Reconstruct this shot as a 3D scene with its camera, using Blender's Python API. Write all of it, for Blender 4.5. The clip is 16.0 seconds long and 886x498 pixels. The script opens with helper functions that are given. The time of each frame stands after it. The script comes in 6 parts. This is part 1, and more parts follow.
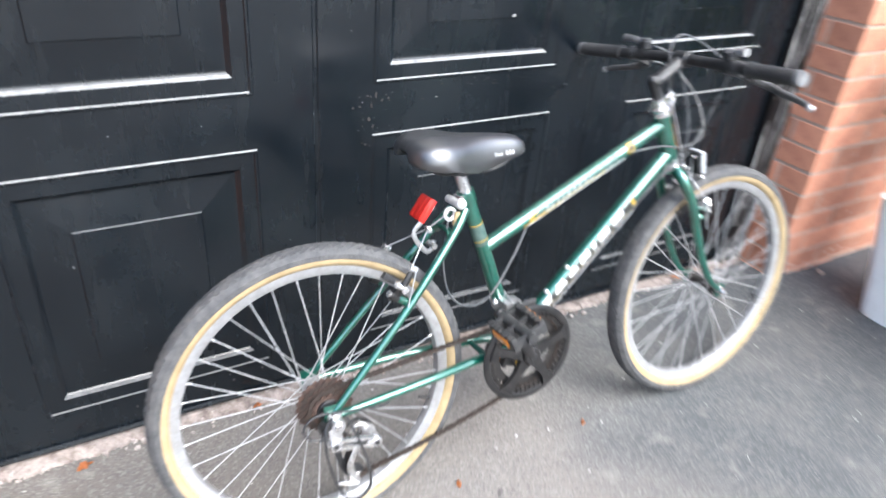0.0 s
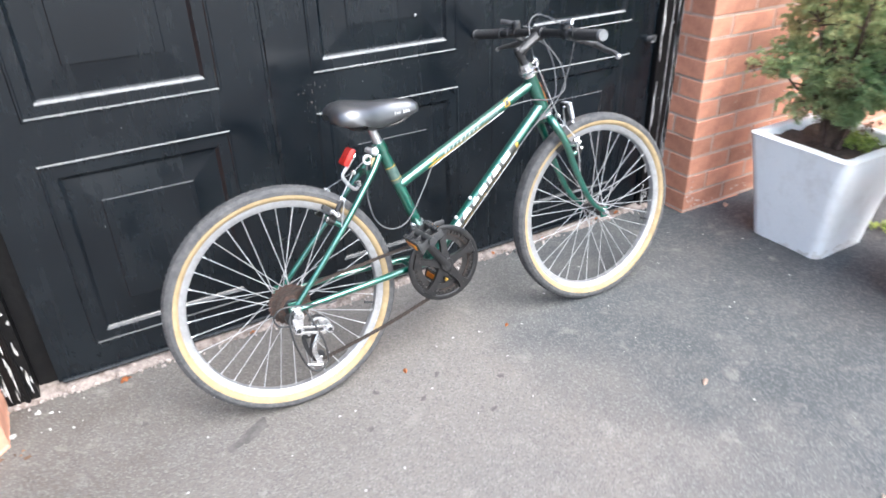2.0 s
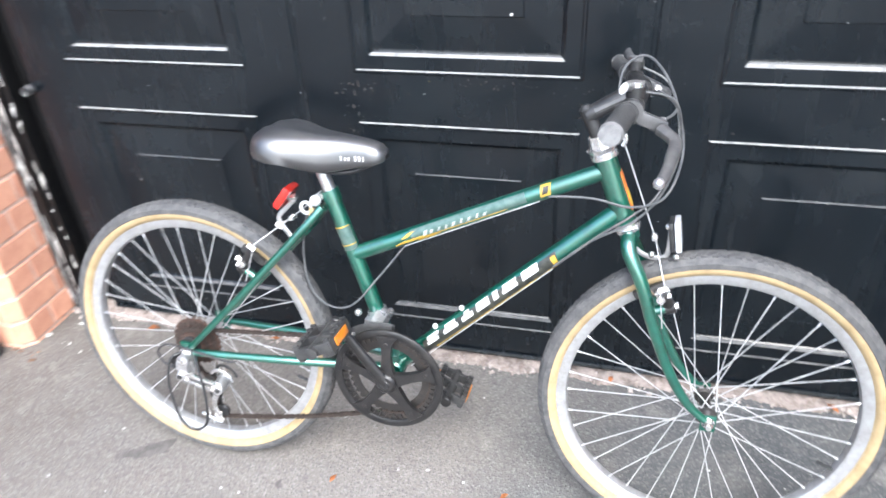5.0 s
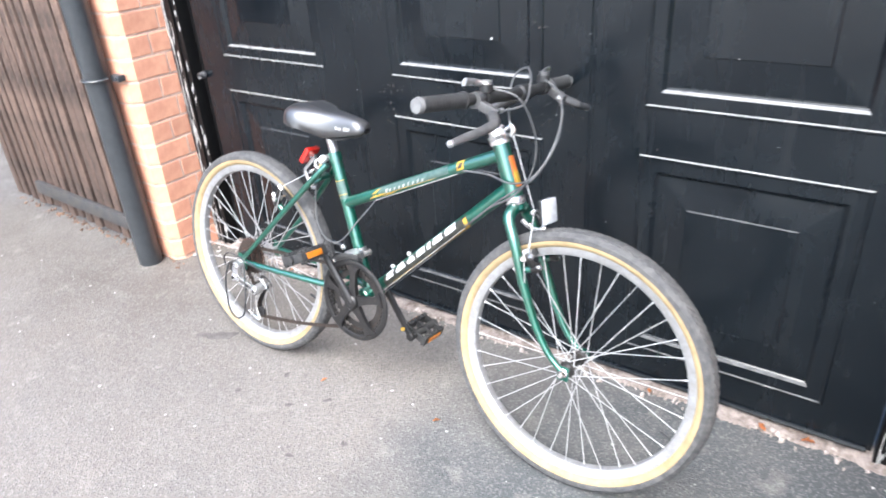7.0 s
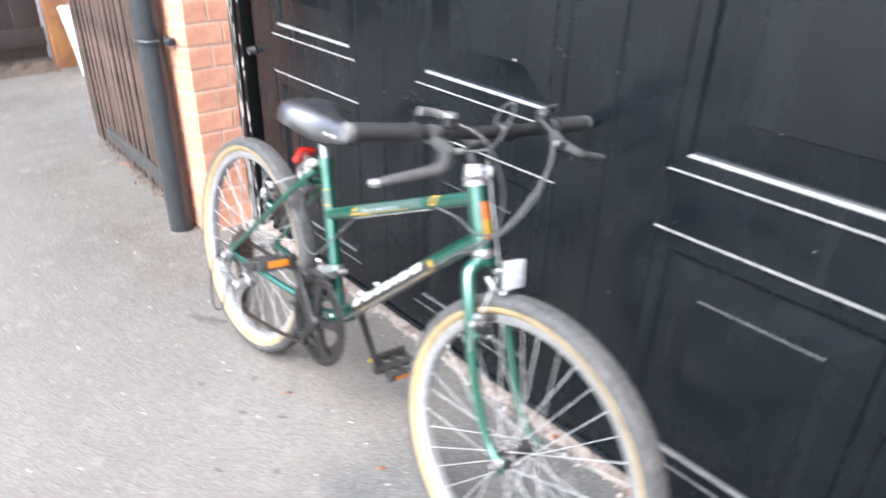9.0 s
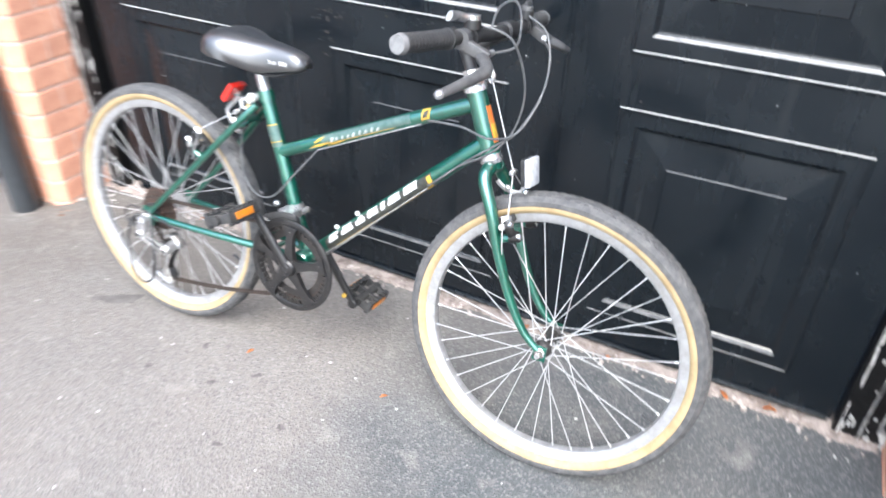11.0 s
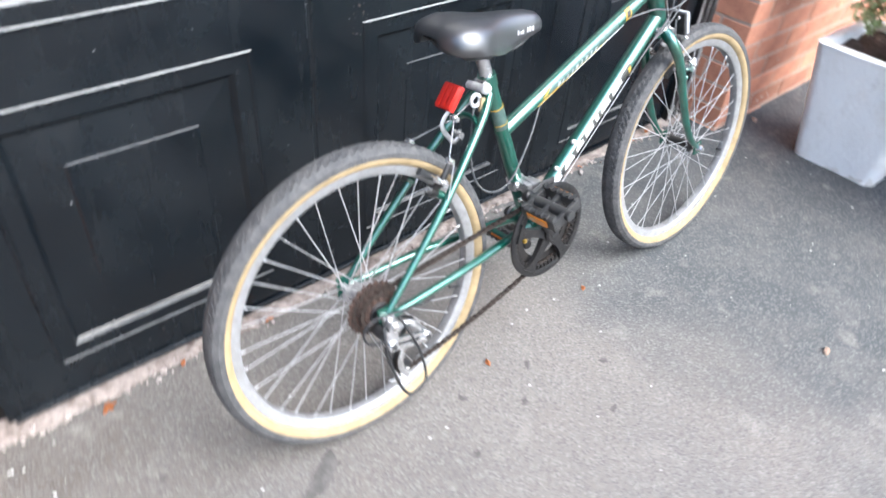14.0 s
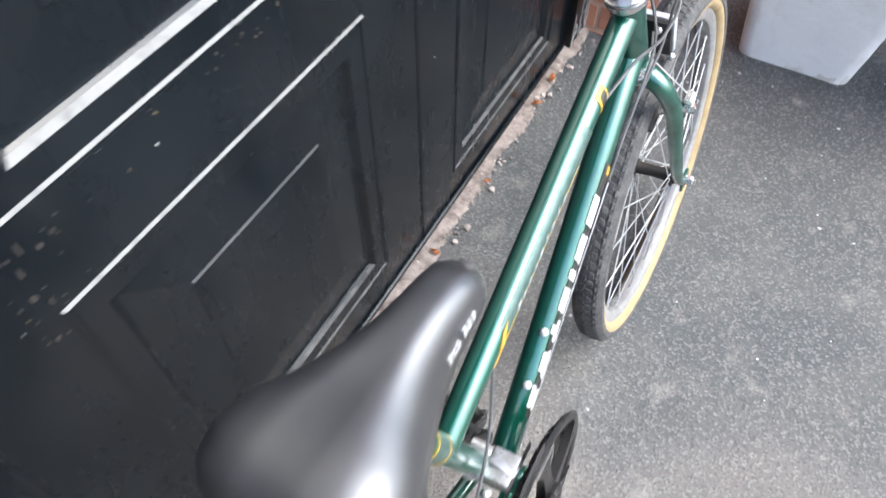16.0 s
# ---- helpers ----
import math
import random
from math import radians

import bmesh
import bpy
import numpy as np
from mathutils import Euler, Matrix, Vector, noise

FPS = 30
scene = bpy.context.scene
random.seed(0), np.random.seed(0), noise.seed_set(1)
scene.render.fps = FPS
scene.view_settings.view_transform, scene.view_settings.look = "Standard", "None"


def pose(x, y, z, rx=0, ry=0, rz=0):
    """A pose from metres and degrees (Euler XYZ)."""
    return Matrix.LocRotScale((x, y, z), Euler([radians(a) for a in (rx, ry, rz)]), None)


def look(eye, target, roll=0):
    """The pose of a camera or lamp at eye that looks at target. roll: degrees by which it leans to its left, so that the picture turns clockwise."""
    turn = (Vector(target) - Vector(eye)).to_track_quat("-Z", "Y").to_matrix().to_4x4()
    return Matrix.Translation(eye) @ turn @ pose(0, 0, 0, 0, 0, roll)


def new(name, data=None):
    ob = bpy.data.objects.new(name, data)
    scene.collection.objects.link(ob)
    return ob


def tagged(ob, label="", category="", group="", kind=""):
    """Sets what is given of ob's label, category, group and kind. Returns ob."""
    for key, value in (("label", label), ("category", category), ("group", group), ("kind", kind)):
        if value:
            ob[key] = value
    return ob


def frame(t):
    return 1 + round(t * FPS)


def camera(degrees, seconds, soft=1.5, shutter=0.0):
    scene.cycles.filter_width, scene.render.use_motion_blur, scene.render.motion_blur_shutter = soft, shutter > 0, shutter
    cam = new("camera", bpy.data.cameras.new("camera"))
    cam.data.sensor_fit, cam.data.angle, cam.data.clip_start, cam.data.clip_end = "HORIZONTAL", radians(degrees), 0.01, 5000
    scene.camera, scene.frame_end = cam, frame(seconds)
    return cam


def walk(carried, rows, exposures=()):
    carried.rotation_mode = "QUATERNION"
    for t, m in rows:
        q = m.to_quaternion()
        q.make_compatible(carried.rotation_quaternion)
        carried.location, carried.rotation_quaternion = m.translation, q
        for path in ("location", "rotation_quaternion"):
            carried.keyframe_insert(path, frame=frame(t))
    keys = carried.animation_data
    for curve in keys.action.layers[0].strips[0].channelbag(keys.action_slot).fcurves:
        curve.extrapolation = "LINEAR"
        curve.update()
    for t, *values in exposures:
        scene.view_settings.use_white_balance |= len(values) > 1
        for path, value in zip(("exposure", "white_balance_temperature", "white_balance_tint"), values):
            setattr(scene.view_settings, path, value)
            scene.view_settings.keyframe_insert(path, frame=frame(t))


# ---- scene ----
cam = camera(65.6, 16.0, soft=1.6, shutter=0.8)
PATH = [
    (0, (0.128, 0.233, 1.195), (1.032, 1.693, 0.171), 5.0),
    (0.5, (-0.068, 0.056, 1.258), (1.018, 1.403, 0.253), 1.4),
    (1, (-0.088, -0.162, 1.284), (1.010, 1.196, 0.31), -3.7),
    (1.5, (-0.036, -0.37, 1.291), (0.984, 1.076, 0.359), -4.0),
    (2, (0.088, -0.335, 1.263), (0.935, 1.184, 0.277), -1.7),
    (2.5, (0.330, -0.169, 1.247), (1.079, 1.38, 0.228), -1.7),
    (3, (0.591, -0.055, 1.24), (1.030, 1.58, 0.175), -2.0),
    (3.5, (0.771, 0.05, 1.215), (1.024, 1.735, 0.169), -1.0),
    (4, (0.933, 0.168, 1.215), (1.010, 1.825, 0.097), -1.6),
    (4.2, (0.996, 0.181, 1.214), (0.990, 1.839, 0.096), -1.8),
    (6.3, (1.748, 0.152, 1.219), (0.726, 1.547, 0.215), -3.5),
    (6.5, (1.837, 0.127, 1.219), (0.791, 1.513, 0.227), -3.3),
    (7, (1.950, 0.037, 1.219), (0.889, 1.447, 0.277), -4.0),
    (7.5, (1.998, 0.006, 1.222), (0.988, 1.495, 0.349), -3.6),
    (8, (1.998, 0.013, 1.224), (0.984, 1.509, 0.368), -2.9),
    (8.5, (1.993, 0.135, 1.209), (0.808, 1.478, 0.317), -1.2),
    (9, (2.035, 0.402, 1.216), (0.740, 1.587, 0.258), 1.8),
    (9.2, (2.095, 0.49, 1.201), (0.782, 1.633, 0.214), 2.3),
    (11.3, (1.498, 0.121, 1.18), (1.083, 1.68, -0.003), 4.0),
    (11.5, (1.317, 0.127, 1.19), (1.165, 1.687, -0.053), 6.5),
    (12, (1.008, 0.096, 1.178), (1.245, 1.692, -0.003), 7.3),
    (12.5, (0.684, 0.036, 1.202), (1.236, 1.591, 0.072), 7.3),
    (13, (0.364, 0.161, 1.164), (1.111, 1.622, 0.022), 8.7),
    (13.5, (0.140, 0.258, 1.159), (1.004, 1.608, -0.037), 8.6),
    (14, (-0.078, 0.403, 1.182), (0.994, 1.505, -0.098), 5.2),
    (14.5, (0.024, 0.685, 1.214), (1.085, 1.723, -0.126), -1.3),
    (15, (0.257, 0.862, 1.209), (1.400, 1.702, -0.202), -5.6),
    (15.5, (0.455, 1.008, 1.176), (1.568, 1.656, -0.354), -0.6),
    (16, (0.611, 1.072, 1.158), (1.617, 1.622, -0.481), 0.6),
]
EXPOSURES = [(0, 1.98, 5700, 6), (1.5, 1.92, 5700, 6), (2.5, 1.84, 5700, 6), (3.5, 1.87, 5700, 6), (4.2, 1.93, 5650, 6), (6.5, 2.15, 5750, 7), (9, 2.14, 5750, 7), (11.5, 2.09, 5700, 6), (13, 2.02, 5700, 6), (14, 1.9, 5650, 6), (15, 1.8, 5620, 6), (16, 1.74, 5800, 6)]
walk(cam, [(t, look(eye, target, roll)) for t, eye, target, roll in PATH], EXPOSURES)

# ---- light ----
SUN_ELEV, SUN_AZ = 52.0, 167.0   # degrees; azimuth clockwise from +y
world = bpy.data.worlds.new("world")
scene.world = world
world.use_nodes = True
wn = world.node_tree
sky = wn.nodes.new("ShaderNodeTexSky")
sky.sky_type = "NISHITA"
sky.sun_disc = False
sky.sun_elevation, sky.sun_rotation = radians(SUN_ELEV), radians(SUN_AZ)
sky.air_density, sky.dust_density, sky.ozone_density = 1.0, 5.5, 1.0
wn.nodes["Background"].inputs["Strength"].default_value = 0.15
wn.links.new(sky.outputs[0], wn.nodes["Background"].inputs["Color"])
sun_data = bpy.data.lights.new("sun", "SUN")
sun_data.energy, sun_data.angle, sun_data.color = 1.2, radians(56), (1.0, 0.98, 0.96)
sun = new("sun", sun_data)
sd = Vector((math.sin(radians(SUN_AZ)) * math.cos(radians(SUN_ELEV)), math.cos(radians(SUN_AZ)) * math.cos(radians(SUN_ELEV)), math.sin(radians(SUN_ELEV))))
sun.matrix_world = look(sd * 20, (0, 0, 0))


# ---- materials ----
def mat(name, color, rough=0.5, metal=0.0, var=0.0, scale=20.0, second=None, bump=0.0, bscale=80.0, coat=0.0, spec=0.5, random_var=0.0, island=False, rvar=0.0, lo=0.4, hi=0.65, coat_rough=0.12, coat_ior=1.5):
    """A principled material: a base colour mottled with a second one at two scales, a fine bump and an uneven gloss."""
    m = bpy.data.materials.new(name)
    m.use_nodes = True
    nt = m.node_tree
    b = nt.nodes["Principled BSDF"]
    b.inputs["Roughness"].default_value = rough
    b.inputs["Metallic"].default_value = metal
    b.inputs["Coat Weight"].default_value = coat
    b.inputs["Coat Roughness"].default_value = coat_rough
    b.inputs["Coat IOR"].default_value = coat_ior
    b.inputs["Specular IOR Level"].default_value = spec
    co = nt.nodes.new("ShaderNodeTexCoord")
    out = None
    if second is None:
        second = tuple(c * (1 - var) for c in color)
    n1 = nt.nodes.new("ShaderNodeTexNoise")
    n1.inputs["Scale"].default_value = scale
    n1.inputs["Detail"].default_value = 8
    n1.inputs["Roughness"].default_value = 0.7
    nt.links.new(co.outputs["Object"], n1.inputs["Vector"])
    r1 = nt.nodes.new("ShaderNodeMapRange")
    r1.inputs["From Min"].default_value, r1.inputs["From Max"].default_value = lo, hi
    nt.links.new(n1.outputs["Fac"], r1.inputs["Value"])
    mx = nt.nodes.new("ShaderNodeMix")
    mx.data_type = "RGBA"
    mx.inputs["A"].default_value, mx.inputs["B"].default_value = (*color, 1), (*second, 1)
    nt.links.new(r1.outputs["Result"], mx.inputs["Factor"])
    out = mx.outputs["Result"]
    if random_var:
        if island:
            rnd = nt.nodes.new("ShaderNodeNewGeometry").outputs["Random Per Island"]
        else:
            rnd = nt.nodes.new("ShaderNodeObjectInfo").outputs["Random"]
        mr = nt.nodes.new("ShaderNodeMapRange")
        mr.inputs["To Min"].default_value, mr.inputs["To Max"].default_value = 1 - random_var, 1 + random_var
        nt.links.new(rnd, mr.inputs["Value"])
        hsv = nt.nodes.new("ShaderNodeHueSaturation")
        nt.links.new(mr.outputs["Result"], hsv.inputs["Value"])
        nt.links.new(out, hsv.inputs["Color"])
        out = hsv.outputs["Color"]
    nt.links.new(out, b.inputs["Base Color"])
    if rvar:
        rr = nt.nodes.new("ShaderNodeMapRange")
        rr.inputs["From Min"].default_value, rr.inputs["From Max"].default_value = 0.35, 0.65
        rr.inputs["To Min"].default_value, rr.inputs["To Max"].default_value = max(0.03, rough - rvar), min(1, rough + rvar)
        nt.links.new(n1.outputs["Fac"], rr.inputs["Value"])
        nt.links.new(rr.outputs["Result"], b.inputs["Roughness"])
    if bump:
        n2 = nt.nodes.new("ShaderNodeTexNoise")
        n2.inputs["Scale"].default_value = bscale
        n2.inputs["Detail"].default_value = 6
        nt.links.new(co.outputs["Object"], n2.inputs["Vector"])
        bp = nt.nodes.new("ShaderNodeBump")
        bp.inputs["Strength"].default_value = bump
        bp.inputs["Distance"].default_value = 0.004
        nt.links.new(n2.outputs["Fac"], bp.inputs["Height"])
        nt.links.new(bp.outputs["Normal"], b.inputs["Normal"])
    return m


def ground_material():
    m = bpy.data.materials.new("worn_tarmac")
    m.use_nodes = True
    nt = m.node_tree
    b = nt.nodes["Principled BSDF"]
    co = nt.nodes.new("ShaderNodeTexCoord").outputs["Object"]

    def noise_of(scale, detail=8, rough=0.6):
        n = nt.nodes.new("ShaderNodeTexNoise")
        n.inputs["Scale"].default_value, n.inputs["Detail"].default_value, n.inputs["Roughness"].default_value = scale, detail, rough
        nt.links.new(co, n.inputs["Vector"])
        return n.outputs["Fac"]

    def ranged(v, a, c, lo=0.0, hi=1.0):
        r = nt.nodes.new("ShaderNodeMapRange")
        for k, x in zip(("From Min", "From Max", "To Min", "To Max"), (a, c, lo, hi)):
            r.inputs[k].default_value = x
        nt.links.new(v, r.inputs["Value"])
        return r.outputs["Result"]

    def mixed(f, a, c):
        x = nt.nodes.new("ShaderNodeMix")
        x.data_type = "RGBA"
        nt.links.new(f, x.inputs["Factor"])
        for k, v in (("A", a), ("B", c)):
            if isinstance(v, tuple):
                x.inputs[k].default_value = (*v, 1)
            else:
                nt.links.new(v, x.inputs[k])
        return x.outputs["Result"]

    # dusty, paler tarmac with darker worn patches
    # the newer, darker tarmac begins along a ragged line near the house wall
    sep = nt.nodes.new("ShaderNodeSeparateXYZ")
    nt.links.new(co, sep.inputs["Vector"])
    edge = nt.nodes.new("ShaderNodeMath")
    edge.operation = "MULTIPLY_ADD"
    edge.inputs[1].default_value = 1.4
    nt.links.new(noise_of(1.6, 6), edge.inputs[0])
    nt.links.new(sep.outputs["X"], edge.inputs[2])
    base = mixed(ranged(edge.outputs[0], 1.62, 2.15), GROUND_A, GROUND_B)
    base = mixed(ranged(noise_of(1.3, 6), 0.40, 0.66, 0, 0.45), base, (0.105, 0.103, 0.10))
    base = mixed(ranged(noise_of(6.0, 8, 0.7), 0.48, 0.75, 0, 0.4), base, GROUND_C)
    # darker tarmac towards the planters, along a ragged edge
    planter_side = nt.nodes.new("ShaderNodeMath")
    planter_side.operation = "MULTIPLY_ADD"
    planter_side.inputs[1].default_value = 0.9
    nt.links.new(noise_of(2.6, 6), planter_side.inputs[0])
    nt.links.new(sep.outputs["X"], planter_side.inputs[2])
    base = mixed(ranged(planter_side.outputs[0], 2.15, 2.75, 0, 0.75), base, (0.040, 0.042, 0.045))
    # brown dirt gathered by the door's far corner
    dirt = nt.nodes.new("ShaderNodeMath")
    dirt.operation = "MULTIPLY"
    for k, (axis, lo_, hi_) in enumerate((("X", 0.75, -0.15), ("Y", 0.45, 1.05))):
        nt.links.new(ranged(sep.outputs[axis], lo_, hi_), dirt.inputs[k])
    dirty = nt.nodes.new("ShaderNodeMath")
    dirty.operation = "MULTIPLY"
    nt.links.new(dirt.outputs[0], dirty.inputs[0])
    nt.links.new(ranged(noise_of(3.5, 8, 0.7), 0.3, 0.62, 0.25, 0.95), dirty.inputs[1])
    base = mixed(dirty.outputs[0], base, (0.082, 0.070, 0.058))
    # pale dusty smears
    base = mixed(ranged(noise_of(11.0, 3, 0.55), 0.60, 0.72, 0, 0.4), base, (0.235, 0.215, 0.195))
    # unseen ground towards the street, made paler to brighten the door's reflections
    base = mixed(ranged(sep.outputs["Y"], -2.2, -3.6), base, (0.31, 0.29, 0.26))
    # aggregate
    vo = nt.nodes.new("ShaderNodeTexVoronoi")
    vo.inputs["Scale"].default_value = 230
    nt.links.new(co, vo.inputs["Vector"])
    grain = nt.nodes.new("ShaderNodeSeparateColor")
    nt.links.new(vo.outputs["Color"], grain.inputs["Color"])
    base = mixed(ranged(grain.outputs["Red"], 0.60, 0.95, 0, 0.34), base, (0.26, 0.252, 0.24))
    base = mixed(ranged(grain.outputs["Green"], 0.58, 0.95, 0, 0.37), base, (0.038, 0.038, 0.041))
    # pale grit
    base = mixed(ranged(noise_of(70, 2), 0.77, 0.81), base, (0.33, 0.32, 0.305))
    nt.links.new(base, b.inputs["Base Color"])
    b.inputs["Roughness"].default_value = 0.8
    bp = nt.nodes.new("ShaderNodeBump")
    bp.inputs["Strength"].default_value, bp.inputs["Distance"].default_value = 0.45, 0.004
    nt.links.new(vo.outputs["Distance"], bp.inputs["Height"])
    bp2 = nt.nodes.new("ShaderNodeBump")
    bp2.inputs["Strength"].default_value, bp2.inputs["Distance"].default_value = 0.3, 0.01
    nt.links.new(noise_of(14, 6), bp2.inputs["Height"])
    nt.links.new(bp.outputs["Normal"], bp2.inputs["Normal"])
    nt.links.new(bp2.outputs["Normal"], b.inputs["Normal"])
    return m


def door_material():
    """Black gloss gone patchy: a thin film of dust, drips that ran down from the ledges, and a finish that is dull in places."""
    m = bpy.data.materials.new("black_door_paint")
    m.use_nodes = True
    nt = m.node_tree
    b = nt.nodes["Principled BSDF"]
    co = nt.nodes.new("ShaderNodeTexCoord").outputs["Object"]

    def noise_of(size, detail, stretch=(1, 1, 1)):
        mp = nt.nodes.new("ShaderNodeMapping")
        mp.inputs["Scale"].default_value = stretch
        n = nt.nodes.new("ShaderNodeTexNoise")
        n.inputs["Scale"].default_value, n.inputs["Detail"].default_value, n.inputs["Roughness"].default_value = size, detail, 0.65
        nt.links.new(co, mp.inputs["Vector"])
        nt.links.new(mp.outputs["Vector"], n.inputs["Vector"])
        return n.outputs["Fac"]

    def ranged(v, a, c, lo, hi):
        r = nt.nodes.new("ShaderNodeMapRange")
        for k, x in zip(("From Min", "From Max", "To Min", "To Max"), (a, c, lo, hi)):
            r.inputs[k].default_value = x
        nt.links.new(v, r.inputs["Value"])
        return r.outputs["Result"]

    def mixed(f, a, c):
        x = nt.nodes.new("ShaderNodeMix")
        x.data_type = "RGBA"
        nt.links.new(f, x.inputs["Factor"])
        for k, v in (("A", a), ("B", c)):
            if isinstance(v, tuple):
                x.inputs[k].default_value = (*v, 1)
            else:
                nt.links.new(v, x.inputs[k])
        return x.outputs["Result"]

    clouds = noise_of(4.0, 6)
    drips = noise_of(26, 5, (1, 1, 0.09))
    specks = noise_of(150, 2)
    base = mixed(ranged(clouds, 0.38, 0.66, 0, 1), (0.0024, 0.0040, 0.0060), (0.0052, 0.0078, 0.0104))
    base = mixed(ranged(drips, 0.60, 0.76, 0, 0.6), base, (0.012, 0.0135, 0.015))
    base = mixed(ranged(specks, 0.70, 0.76, 0, 0.5), base, (0.03, 0.029, 0.027))
    nt.links.new(base, b.inputs["Base Color"])
    gloss = nt.nodes.new("ShaderNodeMath")
    nt.links.new(ranged(clouds, 0.35, 0.65, 0.17, 0.31), gloss.inputs[0])
    nt.links.new(ranged(drips, 0.5, 0.74, 0, 0.12), gloss.inputs[1])
    nt.links.new(gloss.outputs[0], b.inputs["Roughness"])
    b.inputs["Specular IOR Level"].default_value = 0.46
    bp = nt.nodes.new("ShaderNodeBump")
    bp.inputs["Strength"].default_value, bp.inputs["Distance"].default_value = 0.06, 0.004
    nt.links.new(noise_of(9, 6), bp.inputs["Height"])
    nt.links.new(bp.outputs["Normal"], b.inputs["Normal"])
    return m


GROUND_A, GROUND_B, GROUND_C = (0.150, 0.135, 0.120), (0.051, 0.057, 0.059), (0.172, 0.162, 0.147)
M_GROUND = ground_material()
M_DOOR = door_material()
# ledge colours: dust on worn paint, lifted to imitate the sky's glare
M_DUST_GLARE = mat("dusty_worn_edge_glare", (0.185, 0.185, 0.18), 0.75, second=(0.07, 0.07, 0.07), scale=34, bump=0.2, lo=0.5, hi=0.75)
M_DUST_GLARE_MID = mat("thin_dust_and_glare", (0.08, 0.08, 0.08), 0.65, second=(0.022, 0.022, 0.023), scale=30, bump=0.2, lo=0.4, hi=0.65)
M_DUST_GLARE_FAINT = mat("faint_dust_and_glare", (0.027, 0.029, 0.032), 0.6, second=(0.011, 0.012, 0.014), scale=30, bump=0.2, lo=0.4, hi=0.65)
M_FRAME_WOOD = mat("black_frame_paint", (0.004, 0.004, 0.0045), 0.42, spec=0.22, second=(0.007, 0.0068, 0.0066), scale=30, bump=0.4, bscale=60)
M_FLAKE = mat("flaked_white_paint", (0.6, 0.59, 0.57), 0.8, second=(0.28, 0.27, 0.25), scale=60, bump=0.6)
M_BRICK = mat("red_brick", (0.56, 0.262, 0.16), 0.85, second=(0.41, 0.175, 0.11), scale=14, bump=0.6, bscale=160, random_var=0.3)
M_LIME = mat("pale_lime_stain", (0.56, 0.46, 0.39), 0.9, second=(0.42, 0.28, 0.21), scale=70, bump=0.4)
M_BRICK_LEFT = mat("orange_brick", (0.60, 0.31, 0.20), 0.85, second=(0.50, 0.235, 0.15), scale=18, bump=0.5, bscale=160, random_var=0.12)
M_MORTAR_R = mat("weathered_mortar", (0.40, 0.275, 0.21), 0.95, second=(0.50, 0.39, 0.315), scale=9, bump=0.8, bscale=220)
M_MORTAR_L = mat("pale_pink_mortar", (0.58, 0.41, 0.325), 0.95, var=0.25, scale=40, bump=0.8, bscale=220)
M_MORTAR = mat("pale_mortar", (0.46, 0.36, 0.29), 0.95, var=0.25, scale=60, bump=0.8, bscale=220)


def brick_courses():
    """Brickwork high on the house, in courses of 75 mm."""
    m = bpy.data.materials.new("red_brick_courses")
    m.use_nodes = True
    nt = m.node_tree
    b = nt.nodes["Principled BSDF"]
    sep = nt.nodes.new("ShaderNodeSeparateXYZ")
    nt.links.new(nt.nodes.new("ShaderNodeTexCoord").outputs["Object"], sep.inputs["Vector"])
    along = nt.nodes.new("ShaderNodeMath")
    nt.links.new(sep.outputs["X"], along.inputs[0])
    nt.links.new(sep.outputs["Y"], along.inputs[1])
    vec = nt.nodes.new("ShaderNodeCombineXYZ")
    nt.links.new(along.outputs[0], vec.inputs["X"])
    nt.links.new(sep.outputs["Z"], vec.inputs["Y"])
    br = nt.nodes.new("ShaderNodeTexBrick")
    for k, v in (("Scale", 1.0), ("Mortar Size", 0.005), ("Brick Width", 0.225), ("Row Height", 0.075), ("Color1", (0.41, 0.185, 0.11, 1)), ("Color2", (0.30, 0.12, 0.075, 1)), ("Mortar", (0.52, 0.41, 0.33, 1))):
        br.inputs[k].default_value = v
    nt.links.new(vec.outputs["Vector"], br.inputs["Vector"])
    nt.links.new(br.outputs["Color"], b.inputs["Base Color"])
    b.inputs["Roughness"].default_value = 0.85
    return m


M_BRICK_COURSES = brick_courses()
M_CONCRETE = mat("crumbled_pink_concrete", (0.27, 0.23, 0.205), 0.95, second=(0.11, 0.085, 0.072), scale=36, bump=0.9, bscale=90)
M_WHITE = mat("white_planter_paint", (0.90, 0.895, 0.875), 0.75, second=(0.74, 0.715, 0.67), scale=9, bump=0.5, bscale=60, lo=0.5, hi=0.8)
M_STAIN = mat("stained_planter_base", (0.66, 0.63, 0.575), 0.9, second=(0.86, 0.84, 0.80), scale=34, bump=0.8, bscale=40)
M_PLINTH = mat("bare_planter_foot", (0.22, 0.19, 0.155), 0.9, second=(0.36, 0.33, 0.29), scale=25, bump=0.6)
M_RUBBLE = mat("pale_pink_rubble", (0.40, 0.355, 0.325), 0.95, second=(0.2, 0.165, 0.145), scale=60, bump=0.5)
M_DEBRIS = mat("brown_leaf_debris", (0.17, 0.10, 0.06), 0.9, second=(0.075, 0.048, 0.032), scale=25, random_var=0.4, island=True)
M_SOIL = mat("dark_soil", (0.05, 0.035, 0.025), 0.95, second=(0.1, 0.07, 0.05), scale=60, bump=1.0, bscale=70)
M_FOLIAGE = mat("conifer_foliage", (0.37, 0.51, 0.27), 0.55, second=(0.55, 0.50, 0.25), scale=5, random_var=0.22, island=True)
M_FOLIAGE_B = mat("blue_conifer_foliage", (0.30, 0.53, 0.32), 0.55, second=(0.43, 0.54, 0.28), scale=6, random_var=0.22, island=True)


